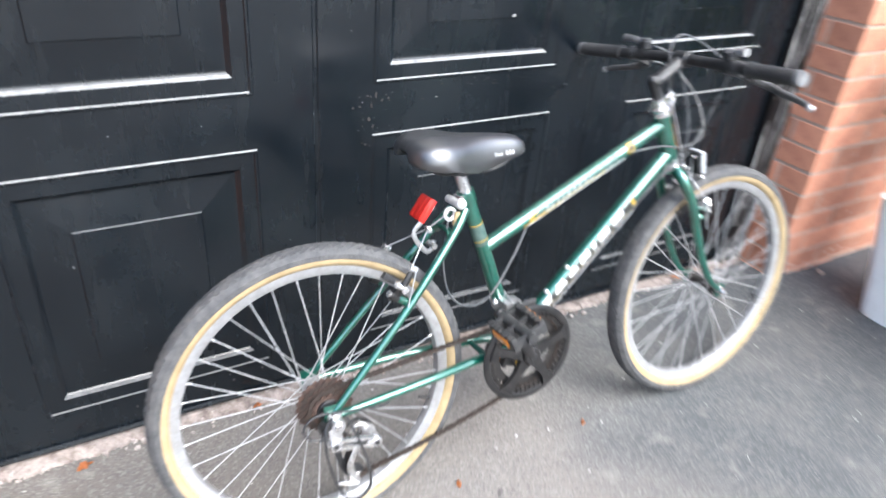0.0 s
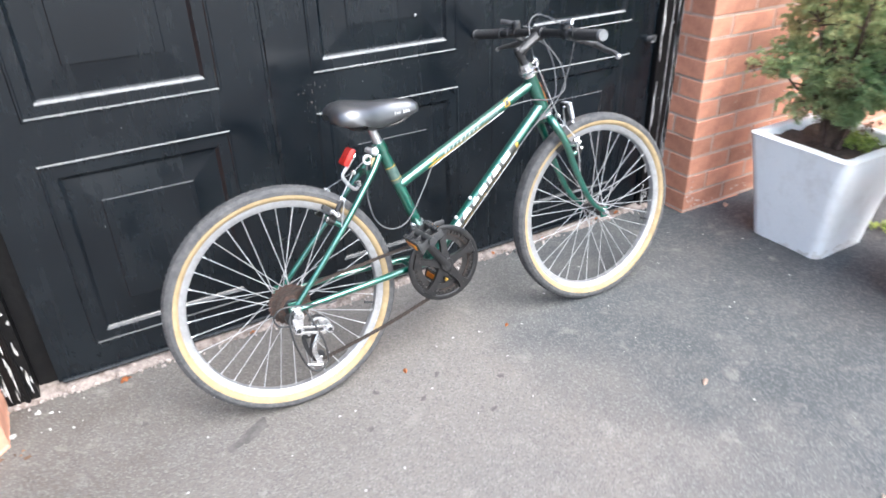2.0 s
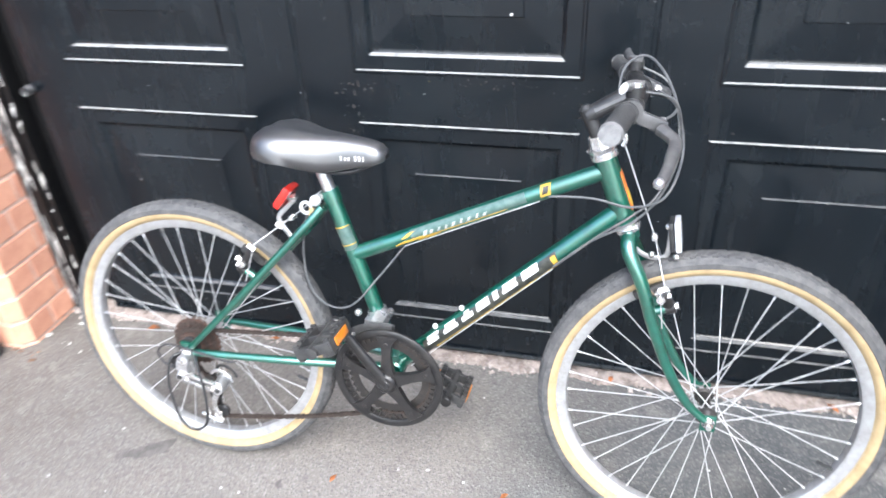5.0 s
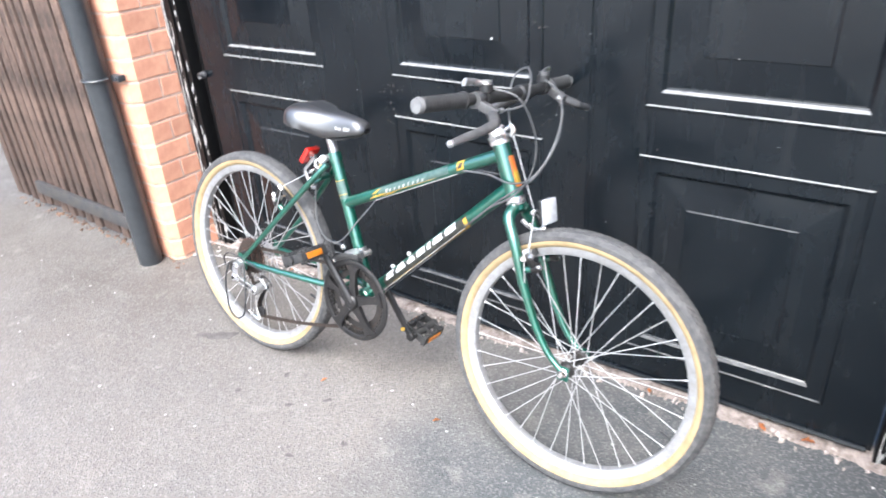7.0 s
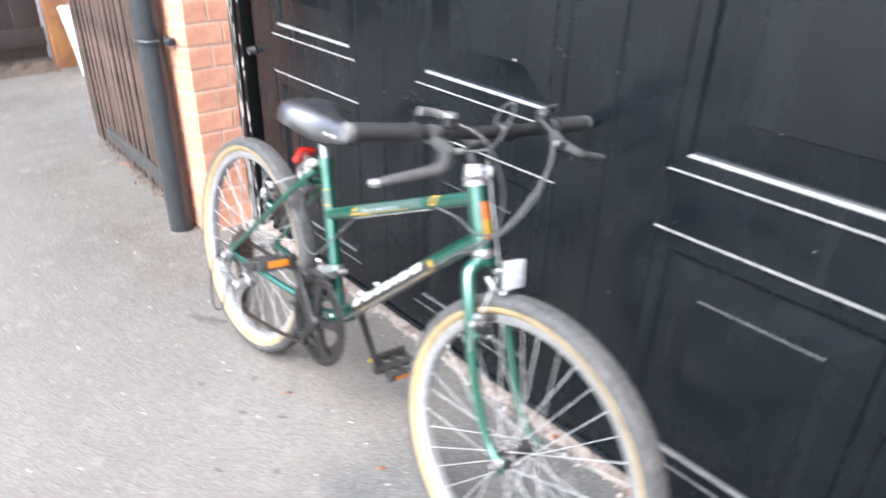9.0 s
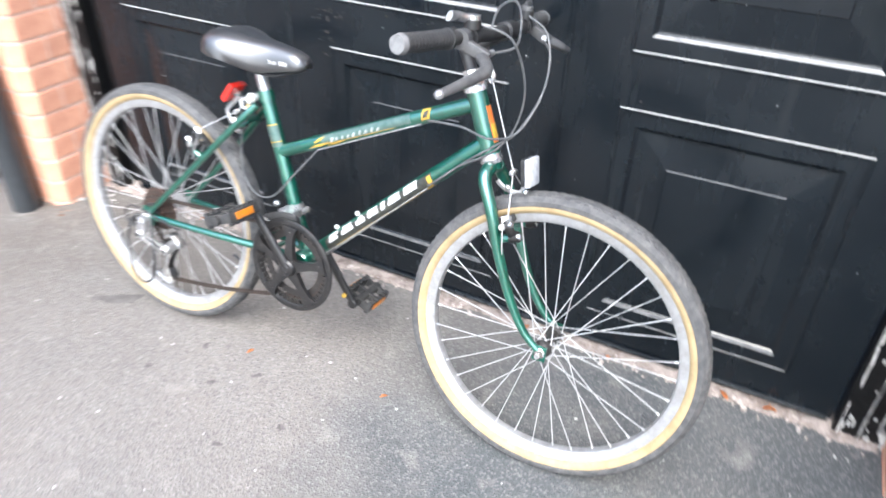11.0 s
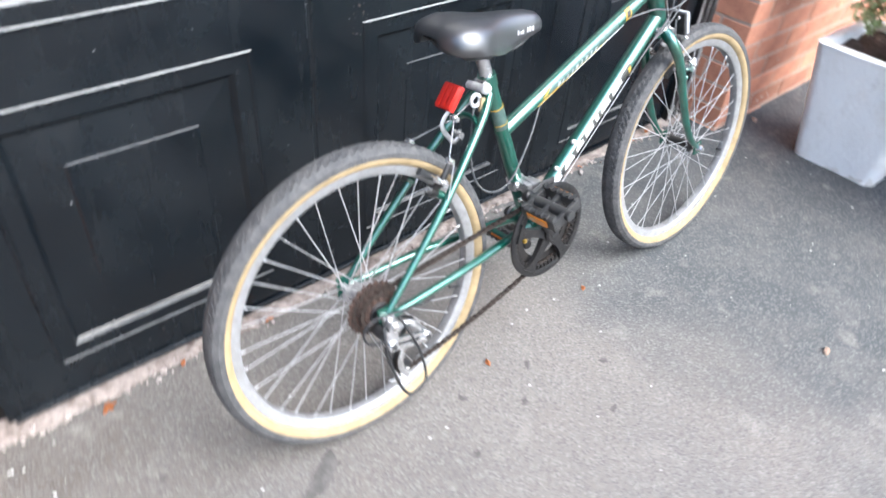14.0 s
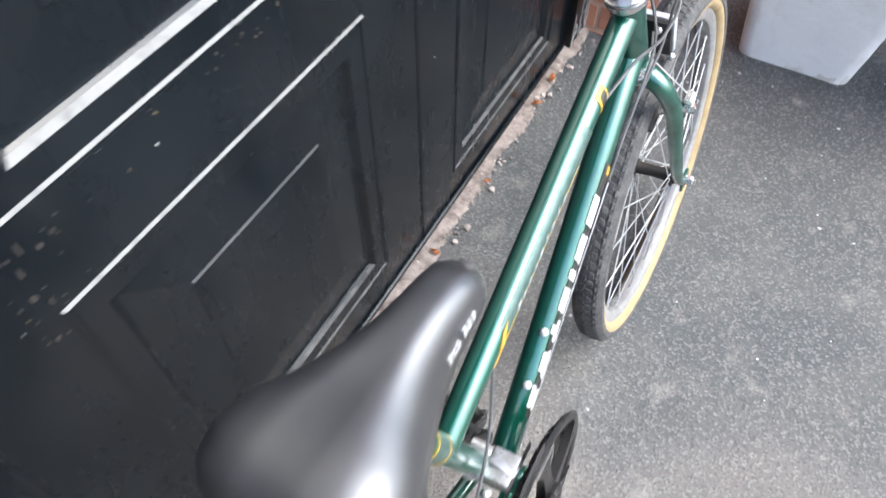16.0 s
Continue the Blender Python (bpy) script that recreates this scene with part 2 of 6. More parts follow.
def translucent(m, share):
    """Thin needles pass part of the light on."""
    nt = m.node_tree
    b, out = nt.nodes["Principled BSDF"], nt.nodes["Material Output"]
    t, mix = nt.nodes.new("ShaderNodeBsdfTranslucent"), nt.nodes.new("ShaderNodeMixShader")
    nt.links.new(b.inputs["Base Color"].links[0].from_socket, t.inputs["Color"])
    mix.inputs["Fac"].default_value = share
    nt.links.new(b.outputs["BSDF"], mix.inputs[1])
    nt.links.new(t.outputs["BSDF"], mix.inputs[2])
    nt.links.new(mix.outputs["Shader"], out.inputs["Surface"])


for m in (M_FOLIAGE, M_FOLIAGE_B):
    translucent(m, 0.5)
M_DEAD = mat("dead_conifer_needles", (0.27, 0.175, 0.10), 0.8, second=(0.12, 0.08, 0.045), scale=12, random_var=0.4, island=True)
M_SCUFF = mat("brown_scuffed_paint", (0.034, 0.027, 0.023), 0.75, second=(0.014, 0.012, 0.011), scale=60, bump=0.4)
M_MOSS_SPECK = mat("yellow_lichen", (0.07, 0.055, 0.022), 0.9, second=(0.06, 0.05, 0.03), scale=80)
M_BARK = mat("shrub_bark", (0.13, 0.085, 0.06), 0.9, second=(0.06, 0.04, 0.03), scale=50, bump=0.8)
M_MOSS = mat("yellow_green_weed", (0.36, 0.42, 0.09), 0.8, second=(0.2, 0.27, 0.06), scale=30, random_var=0.3, island=True)
M_FENCE = mat("brown_fence_wood", (0.104, 0.069, 0.053), 0.75, second=(0.032, 0.021, 0.017), scale=14, bump=0.6, bscale=50, random_var=0.25)
M_FAR_POST = mat("orange_timber_post", (0.36, 0.17, 0.06), 0.7, second=(0.2, 0.085, 0.045), scale=5, bump=0.3)
M_GAP_DARK = mat("dark_gap_shade", (0.03, 0.019, 0.015), 0.8, var=0.4, scale=10, bump=0.3)
M_PIPE = mat("dark_grey_pipe", (0.05, 0.055, 0.06), 0.3, var=0.3, scale=12, bump=0.1)
M_FAR_DOOR = mat("far_brown_door", (0.040, 0.024, 0.019), 0.6, var=0.4, scale=6, bump=0.2)
M_LEAF = mat("dry_orange_leaf", (0.42, 0.14, 0.04), 0.7, second=(0.25, 0.1, 0.04), scale=60)
M_LEAF_PALE = mat("dry_pale_leaf", (0.55, 0.42, 0.33), 0.7, second=(0.4, 0.3, 0.24), scale=60)
M_GRIT = mat("pale_grit", (0.46, 0.45, 0.43), 0.9, var=0.4, scale=50)
M_OIL = mat("dark_ground_stain", (0.062, 0.058, 0.053), 0.75, second=(0.105, 0.098, 0.09), scale=40, bump=0.4, bscale=200)
# bicycle
M_GREEN = mat("green_metallic_paint", (0.005, 0.122, 0.079), 0.34, metal=0.65, second=(0.0035, 0.085, 0.053), scale=25, coat=1.0, rvar=0.06, coat_rough=0.15, coat_ior=2.0)
M_TYRE = mat("grey_black_rubber", (0.044, 0.044, 0.046), 0.8, second=(0.092, 0.09, 0.087), scale=45, bump=0.5, bscale=200)
M_CREAM = mat("tan_tyre_sidewall", (0.335, 0.252, 0.135), 0.75, second=(0.245, 0.178, 0.09), scale=30, bump=0.2, bscale=120)
M_ALLOY = mat("brushed_alloy", (0.62, 0.62, 0.63), 0.33, metal=0.85, second=(0.38, 0.37, 0.36), scale=50, rvar=0.1)
M_PEDAL = mat("worn_grey_pedal_plastic", (0.020, 0.020, 0.021), 0.5, second=(0.045, 0.044, 0.042), scale=45, bump=0.2)
M_RIM = mat("dull_alloy_rim", (0.37, 0.37, 0.375), 0.42, metal=0.5, second=(0.28, 0.275, 0.265), scale=40, rvar=0.1)
M_CHROME = mat("bright_chrome", (0.75, 0.75, 0.75), 0.27, metal=0.9, second=(0.5, 0.48, 0.46), scale=60)
M_SPOKE = mat("zinc_spoke", (0.5, 0.5, 0.5), 0.4, metal=0.5, second=(0.36, 0.36, 0.36), scale=30)
M_BLACK = mat("black_plastic", (0.009, 0.009, 0.01), 0.42, second=(0.025, 0.025, 0.025), scale=40, bump=0.15)
M_LEVER = mat("grey_lever_plastic", (0.045, 0.045, 0.047), 0.42, second=(0.085, 0.085, 0.085), scale=40, bump=0.1)
M_GATE_IRON = mat("dark_grey_gate_rail", (0.035, 0.036, 0.04), 0.6, second=(0.06, 0.055, 0.05), scale=20, bump=0.3)
M_GRIP = mat("grey_black_grip_rubber", (0.012, 0.0125, 0.0135), 0.6, second=(0.026, 0.026, 0.026), scale=50, bump=0.5, bscale=300)
M_GRIP_END = mat("worn_grip_end", (0.16, 0.16, 0.16), 0.75, second=(0.09, 0.09, 0.09), scale=60)
M_CRANK = mat("worn_black_crank", (0.009, 0.009, 0.0095), 0.36, spec=0.4, second=(0.022, 0.020, 0.019), scale=45, bump=0.15)
M_RUST = mat("rusty_steel", (0.07, 0.038, 0.026), 0.75, metal=0.2, second=(0.03, 0.021, 0.018), scale=90, bump=0.8, bscale=250)
M_RING = mat("dark_chainring_steel", (0.028, 0.026, 0.025), 0.45, metal=0.4, second=(0.06, 0.05, 0.042), scale=60, lo=0.5, hi=0.8)
M_CHAIN = mat("rusty_chain_steel", (0.055, 0.040, 0.032), 0.6, metal=0.5, second=(0.035, 0.029, 0.026), scale=120)
M_SADDLE = mat("black_saddle_vinyl", (0.012, 0.0125, 0.014), 0.45, spec=0.5, coat=1.0, coat_rough=0.35, coat_ior=1.92, second=(0.022, 0.022, 0.024), scale=22, bump=0.05, bscale=350, rvar=0.04)
M_RED = mat("red_reflector_plastic", (0.5, 0.02, 0.01), 0.25, second=(0.36, 0.01, 0.008), scale=70, coat=0.6)
M_CLEAR = mat("white_reflector_plastic", (0.5, 0.51, 0.53), 0.2, second=(0.34, 0.35, 0.37), scale=90, coat=0.6)
M_ORANGE = mat("amber_reflector_plastic", (0.5, 0.17, 0.01), 0.3, second=(0.36, 0.11, 0.01), scale=60, coat=0.4)
M_YELLOW = mat("yellow_decal", (0.44, 0.28, 0.035), 0.4, var=0.3, scale=60)
M_ORANGE_D = mat("orange_badge", (0.5, 0.14, 0.03), 0.4, var=0.3, scale=60)
M_WHITE_D = mat("white_decal", (0.56, 0.56, 0.55), 0.45, second=(0.38, 0.38, 0.37), scale=80)
M_SILVER_D = mat("grey_decal", (0.10, 0.15, 0.135), 0.35, metal=0.4, second=(0.05, 0.10, 0.085), scale=80)
M_SCRIPT_D = mat("pale_script_decal", (0.36, 0.38, 0.37), 0.4, second=(0.22, 0.25, 0.24), scale=80)
M_BLACK_D = mat("black_decal", (0.012, 0.014, 0.013), 0.4, second=(0.05, 0.05, 0.04), scale=80)
M_CABLE = mat("grey_cable_housing", (0.06, 0.062, 0.065), 0.4, second=(0.11, 0.11, 0.11), scale=30)
M_CABLE_BLACK = mat("black_cable_housing", (0.02, 0.02, 0.021), 0.4, var=0.3, scale=30)


# ---- mesh helpers ----
def finish(bm, name, material, smooth=True, angle=35):
    me = bpy.data.meshes.new(name)
    bmesh.ops.recalc_face_normals(bm, faces=bm.faces)
    if smooth:
        for f in bm.faces:
            f.smooth = True
        lim = radians(angle)
        for e in bm.edges:
            if len(e.link_faces) == 2 and e.calc_face_angle(0) > lim:
                e.smooth = False
    bm.to_mesh(me)
    bm.free()
    for m in (material if isinstance(material, (list, tuple)) else [material]):
        me.materials.append(m)
    return me


def part(name, bm, material, parent=None, label="", m=None, smooth=True, angle=35):
    ob = new(name, finish(bm, name, material, smooth, angle))
    if parent is not None:
        ob.parent = parent
    if m is not None:
        ob.matrix_basis = m
    return tagged(ob, label)


def empty(name, m, label, category, group=""):
    ob = new(name)
    ob.matrix_basis = m
    ob.empty_display_size = 0.05
    return tagged(ob, label, category, group)


def box(bm, x0, x1, y0, y1, z0, z1, bevel=0.0, m=None):
    vs = [bm.verts.new(Vector((x, y, z))) for z in (z0, z1) for y in (y0, y1) for x in (x0, x1)]
    fs = [bm.faces.new([vs[i] for i in q]) for q in ((0, 2, 3, 1), (4, 5, 7, 6), (0, 1, 5, 4), (2, 6, 7, 3), (0, 4, 6, 2), (1, 3, 7, 5))]
    if bevel:
        es = list({e for f in fs for e in f.edges})
        r = bmesh.ops.bevel(bm, geom=es, offset=bevel, segments=2, affect="EDGES", profile=0.6)
        vs = list({v for f in r["faces"] for v in f.verts} | {v for v in vs if v.is_valid})
    if m is not None:
        bmesh.ops.transform(bm, matrix=m, verts=[v for v in vs if v.is_valid])
    return bm


def spline(pts, n=8, closed=False):
    """A smooth line through the points."""
    P = [Vector(p) for p in pts]
    out = []
    k = len(P)
    for i in range(k if closed else k - 1):
        a, b, c, d = (P[(i + j) % k] if closed else P[min(max(i + j, 0), k - 1)] for j in (-1, 0, 1, 2))
        for s in range(n):
            t = s / n
            out.append(0.5 * ((2 * b) + (c - a) * t + (2 * a - 5 * b + 4 * c - d) * t * t + (3 * b - a - 3 * c + d) * t ** 3))
    if not closed:
        out.append(P[-1])
    return out


def tube(bm, pts, r, seg=10, closed=False, cap=True, squash=1.0):
    """A round tube along the points; r is a radius, a pair for the two ends or a list for all points."""
    P = [Vector(p) for p in pts]
    n = len(P)
    rs = list(r) if isinstance(r, list) else [r if not isinstance(r, tuple) else r[0] + (r[1] - r[0]) * i / (n - 1) for i in range(n)]
    T = [((P[(i + 1) % n] - P[i - 1]) if closed else (P[min(i + 1, n - 1)] - P[max(i - 1, 0)])).normalized() for i in range(n)]
    up = Vector((0, 1, 0)) if abs(T[0].y) < 0.9 else Vector((1, 0, 0))
    rings = []
    for i in range(n):
        a = (up - T[i] * up.dot(T[i])).normalized()
        b = T[i].cross(a)
        up = a
        rings.append([bm.verts.new(P[i] + rs[i] * (a * math.cos(2 * math.pi * k / seg) * squash + b * math.sin(2 * math.pi * k / seg))) for k in range(seg)])
    for i in range(n if closed else n - 1):
        A, B = rings[i], rings[(i + 1) % n]
        for k in range(seg):
            bm.faces.new((A[k], A[(k + 1) % seg], B[(k + 1) % seg], B[k]))
    if cap and not closed:
        bm.faces.new(rings[0])
        bm.faces.new(rings[-1])
    return bm


def lathe(bm, profile, seg=48, centre=(0, 0, 0), closed=True, mats=None):
    """Turns a profile of (along y, radius) round the y axis."""
    c = Vector(centre)
    rings = []
    for i in range(seg):
        a = 2 * math.pi * i / seg
        rings.append([bm.verts.new(c + Vector((r * math.cos(a), y, r * math.sin(a)))) for y, r in profile])
    k = len(profile)
    for i in range(seg):
        A, B = rings[i], rings[(i + 1) % seg]
        for j in range(k if closed else k - 1):
            f = bm.faces.new((A[j], B[j], B[(j + 1) % k], A[(j + 1) % k]))
            if mats:
                f.material_index = mats[j]
    if not closed:
        for j in (0, k - 1):
            if profile[j][1] > 1e-6:
                bm.faces.new([rings[i][j] for i in range(seg)])
    return bm


def disc_y(bm, centre, r, y0, y1, seg=24, edge=0.001):
    """A solid turned disc along y with softened edges."""
    e = min(edge, abs(y1 - y0) / 3, r / 3)
    s = 1 if y1 > y0 else -1
    return lathe(bm, [(y0, r - e), (y0 + s * e, r), (y1 - s * e, r), (y1, r - e)], seg, centre, closed=False)


def tilted(p0, p1):
    """The pose whose x axis runs from p0 to p1, with y kept sideways."""
    x = (Vector(p1) - Vector(p0)).normalized()
    y = Vector((0, 1, 0))
    y = (y - x * x.dot(y)).normalized()
    z = x.cross(y)
    return Matrix.Translation(p0) @ Matrix((x, y, z)).transposed().to_4x4()


def tube_patch(bm, p0, p1, r, s0, s1, a0, a1, slant=0.0, lift=0.0006, n=6):
    """A thin patch on a straight tube: from s0 to s1 metres along, from a0 to a1 degrees round (0 is the drive side, 90 the top)."""
    m = tilted(p0, p1)
    rows = []
    for i in range(n + 1):
        f = i / n
        a = radians(a0 + (a1 - a0) * f)
        row = []
        for s in (s0, s1):
            row.append([bm.verts.new(m @ Vector((s + slant * (f - 0.5), -(r + h) * math.cos(a), (r + h) * math.sin(a)))) for h in (lift, -0.0005)])
        rows.append(row)
    for i in range(n):
        A, B = rows[i], rows[i + 1]
        bm.faces.new((A[0][0], A[1][0], B[1][0], B[0][0]))
        bm.faces.new((A[0][0], B[0][0], B[0][1], A[0][1]))
        bm.faces.new((A[1][0], A[1][1], B[1][1], B[1][0]))
    for R in (rows[0], rows[-1]):
        bm.faces.new((R[0][0], R[0][1], R[1][1], R[1][0]))
    return bm


def ball(bm, c, r, seg=10):
    bmesh.ops.create_uvsphere(bm, u_segments=seg, v_segments=max(6, seg // 2 + 1), radius=r, matrix=Matrix.Translation(c))
    return bm


# ---- setting: ground, walls, door ----
DOOR_X0, DOOR_X1, DOOR_Y = -0.125, 2.02, 1.5
WALL_Y, ARRIS_R, ARRIS_L = 1.345, 2.13, -0.255
PIER_Y, PIER_X, PIER_CUT = 1.292, -0.462, 0.030   # the pier stands proud, with a blunted corner

bm = bmesh.new()
near = [(-60, -60), (60, -60), (60, 60), (-60, 60)]
bm.faces.new([bm.verts.new((x * 10, y * 10, 0)) for x, y in near])
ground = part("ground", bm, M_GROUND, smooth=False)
tagged(ground, "worn grey tarmac drive with pale grit and dust", "ground", kind="structure")

# mortar cores of the walls; bricks come last
bm = box(bmesh.new(), ARRIS_R + 0.0018, 6.0, WALL_Y + 0.0018, WALL_Y + 0.23, -0.05, 1.43)
wall_right = tagged(part("wall_right", bm, M_MORTAR_R, smooth=False), "red brick house wall with pale mortar joints", "wall", kind="structure")
bm = bmesh.new()
q = 0.0025
core = [(PIER_X + q, PIER_Y + q), (ARRIS_L - PIER_CUT - q * 0.4, PIER_Y + q), (ARRIS_L - q, PIER_Y + PIER_CUT + q * 0.4), (ARRIS_L - q, WALL_Y + 0.23), (PIER_X + q, WALL_Y + 0.23)]
lo, hi = [bm.verts.new((x, y, -0.05)) for x, y in core], [bm.verts.new((x, y, 1.43)) for x, y in core]
bm.faces.new(lo[::-1])
bm.faces.new(hi)
for k in range(5):
    bm.faces.new((lo[k], lo[(k + 1) % 5], hi[(k + 1) % 5], hi[k]))
wall_left = tagged(part("wall_left", bm, M_MORTAR_L, smooth=False), "narrow orange brick pier beside the garage door", "wall", kind="structure")
for name, x0, x1, y0 in (("wall_right_upper", ARRIS_R + 0.001, 6.0, WALL_Y), ("wall_left_upper", PIER_X, ARRIS_L - 0.001, PIER_Y)):
    bm = box(bmesh.new(), x0, x1, y0 + 0.0012, WALL_Y + 0.23, 1.4305, 5.6)
    tagged(part(name, bm, M_BRICK_COURSES, smooth=False), "red brick house wall above the planters", "wall", kind="structure")
bm = box(bmesh.new(), ARRIS_L, ARRIS_R, WALL_Y + 0.006, WALL_Y + 0.23, 2.14, 5.6)
wall_over_door = tagged(part("wall_over_door", bm, M_BRICK_COURSES, smooth=False), "plain brick wall above the garage door", "wall", kind="structure")

# door: pressed panels in three columns and three rows
PANEL_X = [(-0.009, 0.462), (0.709, 1.184), (1.432, 1.905)]
PANEL_Z = [(0.104, 0.640), (0.749, 1.291), (1.400, 1.942)]
RINGS = [(0.0, 0.0), (0.0028, 0.0028), (0.0065, 0.0028), (0.0093, 0.0), (0.037, 0.0), (0.0375, -0.0002), (0.0433, -0.0057), (0.0465, -0.0088), (0.050, -0.0094), (0.118, -0.0025), (0.1205, -0.0002)]


def garage_door():
    bm = bmesh.new()
    zb, zt = 0.022, 2.1

    def v(x, z, d):
        return bm.verts.new((x, DOOR_Y - d, z))

    seams = [0.5855, 1.308]
    xs = [DOOR_X0]
    for i, (a, b) in enumerate(PANEL_X):
        xs += [a, b]
        if i < 2:
            s = seams[i]
            xs += [s - 0.006, s - 0.003, s + 0.003, s + 0.006]
    xs.append(DOOR_X1)
    zs = [zb] + [z for p in PANEL_Z for z in p] + [zt]

    def depth(x):
        return -0.003 if any(abs(x - s) < 0.004 for s in seams) else 0.0

    grid = {(x, z): v(x, z, depth(x)) for x in xs for z in zs}
    for i in range(len(xs) - 1):
        for j in range(len(zs) - 1):
            if (xs[i], xs[i + 1]) in PANEL_X and (zs[j], zs[j + 1]) in PANEL_Z:
                continue
            bm.faces.new([grid[xs[i], zs[j]], grid[xs[i + 1], zs[j]], grid[xs[i + 1], zs[j + 1]], grid[xs[i], zs[j + 1]]])
    for x0, x1 in PANEL_X:
        for z0, z1 in PANEL_Z:
            last = [grid[x0, z0], grid[x1, z0], grid[x1, z1], grid[x0, z1]]
            for inset, d in RINGS[1:]:
                ring = [v(x0 + inset, z0 + inset, d), v(x1 - inset, z0 + inset, d), v(x1 - inset, z1 - inset, d), v(x0 + inset, z1 - inset, d)]
                for k in range(4):
                    f = bm.faces.new([last[k], last[(k + 1) % 4], ring[(k + 1) % 4], ring[k]])
                    # paler faces where the steps look up: dust, with sky glare painted in
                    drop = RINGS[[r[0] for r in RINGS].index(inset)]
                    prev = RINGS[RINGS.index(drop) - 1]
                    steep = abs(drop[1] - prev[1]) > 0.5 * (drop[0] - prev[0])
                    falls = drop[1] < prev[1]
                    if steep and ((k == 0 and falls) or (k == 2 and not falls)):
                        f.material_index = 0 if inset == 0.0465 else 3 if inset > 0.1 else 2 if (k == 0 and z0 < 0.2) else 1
                last = ring
            bm.faces.new(last)
    # returned edges
    box(bm, DOOR_X0, DOOR_X1, DOOR_Y + 0.018, DOOR_Y + 0.03, zb, zt)
    return bm


door = new("garage_door")
tagged(door, "black pressed-steel garage door with worn dusty panel ledges, sky glare painted in", "garage door", kind="structure")
door.name = "door_1"
part("door_skin", garage_door(), [M_DOOR, M_DUST_GLARE, M_DUST_GLARE_MID, M_DUST_GLARE_FAINT], door, smooth=False)
bm = bmesh.new()
tube(bm, [(DOOR_X0 + 0.01, DOOR_Y - 0.004, 0.024), (DOOR_X1 - 0.01, DOOR_Y - 0.004, 0.024)], 0.006, 8)
part("bottom_rail", bm, M_DOOR, door)


def pivot_bolt(x):
    bm = bmesh.new()
    disc_y(bm, (x, 0, 0.679), 0.012, DOOR_Y - 0.002, DOOR_Y - 0.014, 18)
    lathe(bm, [(DOOR_Y - 0.012, 0.005), (DOOR_Y - 0.024, 0.007), (DOOR_Y - 0.026, 0.011), (DOOR_Y - 0.012, 0.011)], 16, (x, 0, 0.679))
    box(bm, x - 0.008, x + 0.034 if x > 1 else x + 0.008, DOOR_Y - 0.01, DOOR_Y - 0.002, 0.672, 0.69, 0.002)
    return bm


for x in (1.985, -0.128):
    part("pivot_bolt", pivot_bolt(x), M_LEVER, door, "dull metal pivot bolt")


# timber frame round the door, with flaking paint along the brick
def jamb(name, x0, x1, y):
    bm = box(bmesh.new(), x0, x1, y, y + 0.07, 0.0, 2.14, 0.003)
    return tagged(part(name, bm, M_FRAME_WOOD), "black painted timber door jamb with flaking paint", "door frame", kind="structure")


JAMB_L, JAMB_R = DOOR_Y - 0.022, DOOR_Y - 0.018
jamb_left = jamb("trim_left", ARRIS_L + 0.001, -0.176, JAMB_L)
# its planted bead, and the dark rebate behind the swinging edge of the door
part("bead", box(bmesh.new(), -0.212, -0.199, JAMB_L - 0.007, JAMB_L - 0.0005, 0.0, 2.1, 0.003), M_FRAME_WOOD, jamb_left)
part("rebate", box(bmesh.new(), -0.1755, DOOR_X0 - 0.001, DOOR_Y + 0.024, DOOR_Y + 0.045, 0.0, 2.1), M_FRAME_WOOD, jamb_left)
jamb_right = jamb("trim_right", DOOR_X1 + 0.006, ARRIS_R - 0.001, JAMB_R)
bm = box(bmesh.new(), ARRIS_L + 0.001, ARRIS_R - 0.001, DOOR_Y + 0.01, DOOR_Y + 0.08, 2.105, 2.14)
tagged(part("trim_top", bm, M_FRAME_WOOD), "black painted timber head of the door frame", "door frame", kind="structure")

rng = random.Random(4)


def flakes(x0, x1, y, z0, z1, n, wide, tall):
    """Ragged chips of old white paint on a face that looks to -y."""
    bm = bmesh.new()
    for _ in range(n):
        cx, cz = rng.uniform(x0, x1), z0 + (z1 - z0) * rng.random()
        h, w = tall * rng.uniform(0.3, 1.5), wide * rng.uniform(0.4, 1.3)
        k = 9
        ring = []
        for i in range(k):
            a = 2 * math.pi * i / k
            q = rng.uniform(0.55, 1.1)
            ring.append((min(max(cx + w * math.cos(a) * q, x0 - 0.003), x1 + 0.003), cz + h * math.sin(a) * q))
        top = [bm.verts.new((px, y - 0.0016, pz)) for px, pz in ring]
        bot = [bm.verts.new((px, y + 0.001, pz)) for px, pz in ring]
        bm.faces.new(top)
        for i in range(k):
            bm.faces.new((top[i], top[(i + 1) % k], bot[(i + 1) % k], bot[i]))
    return bm


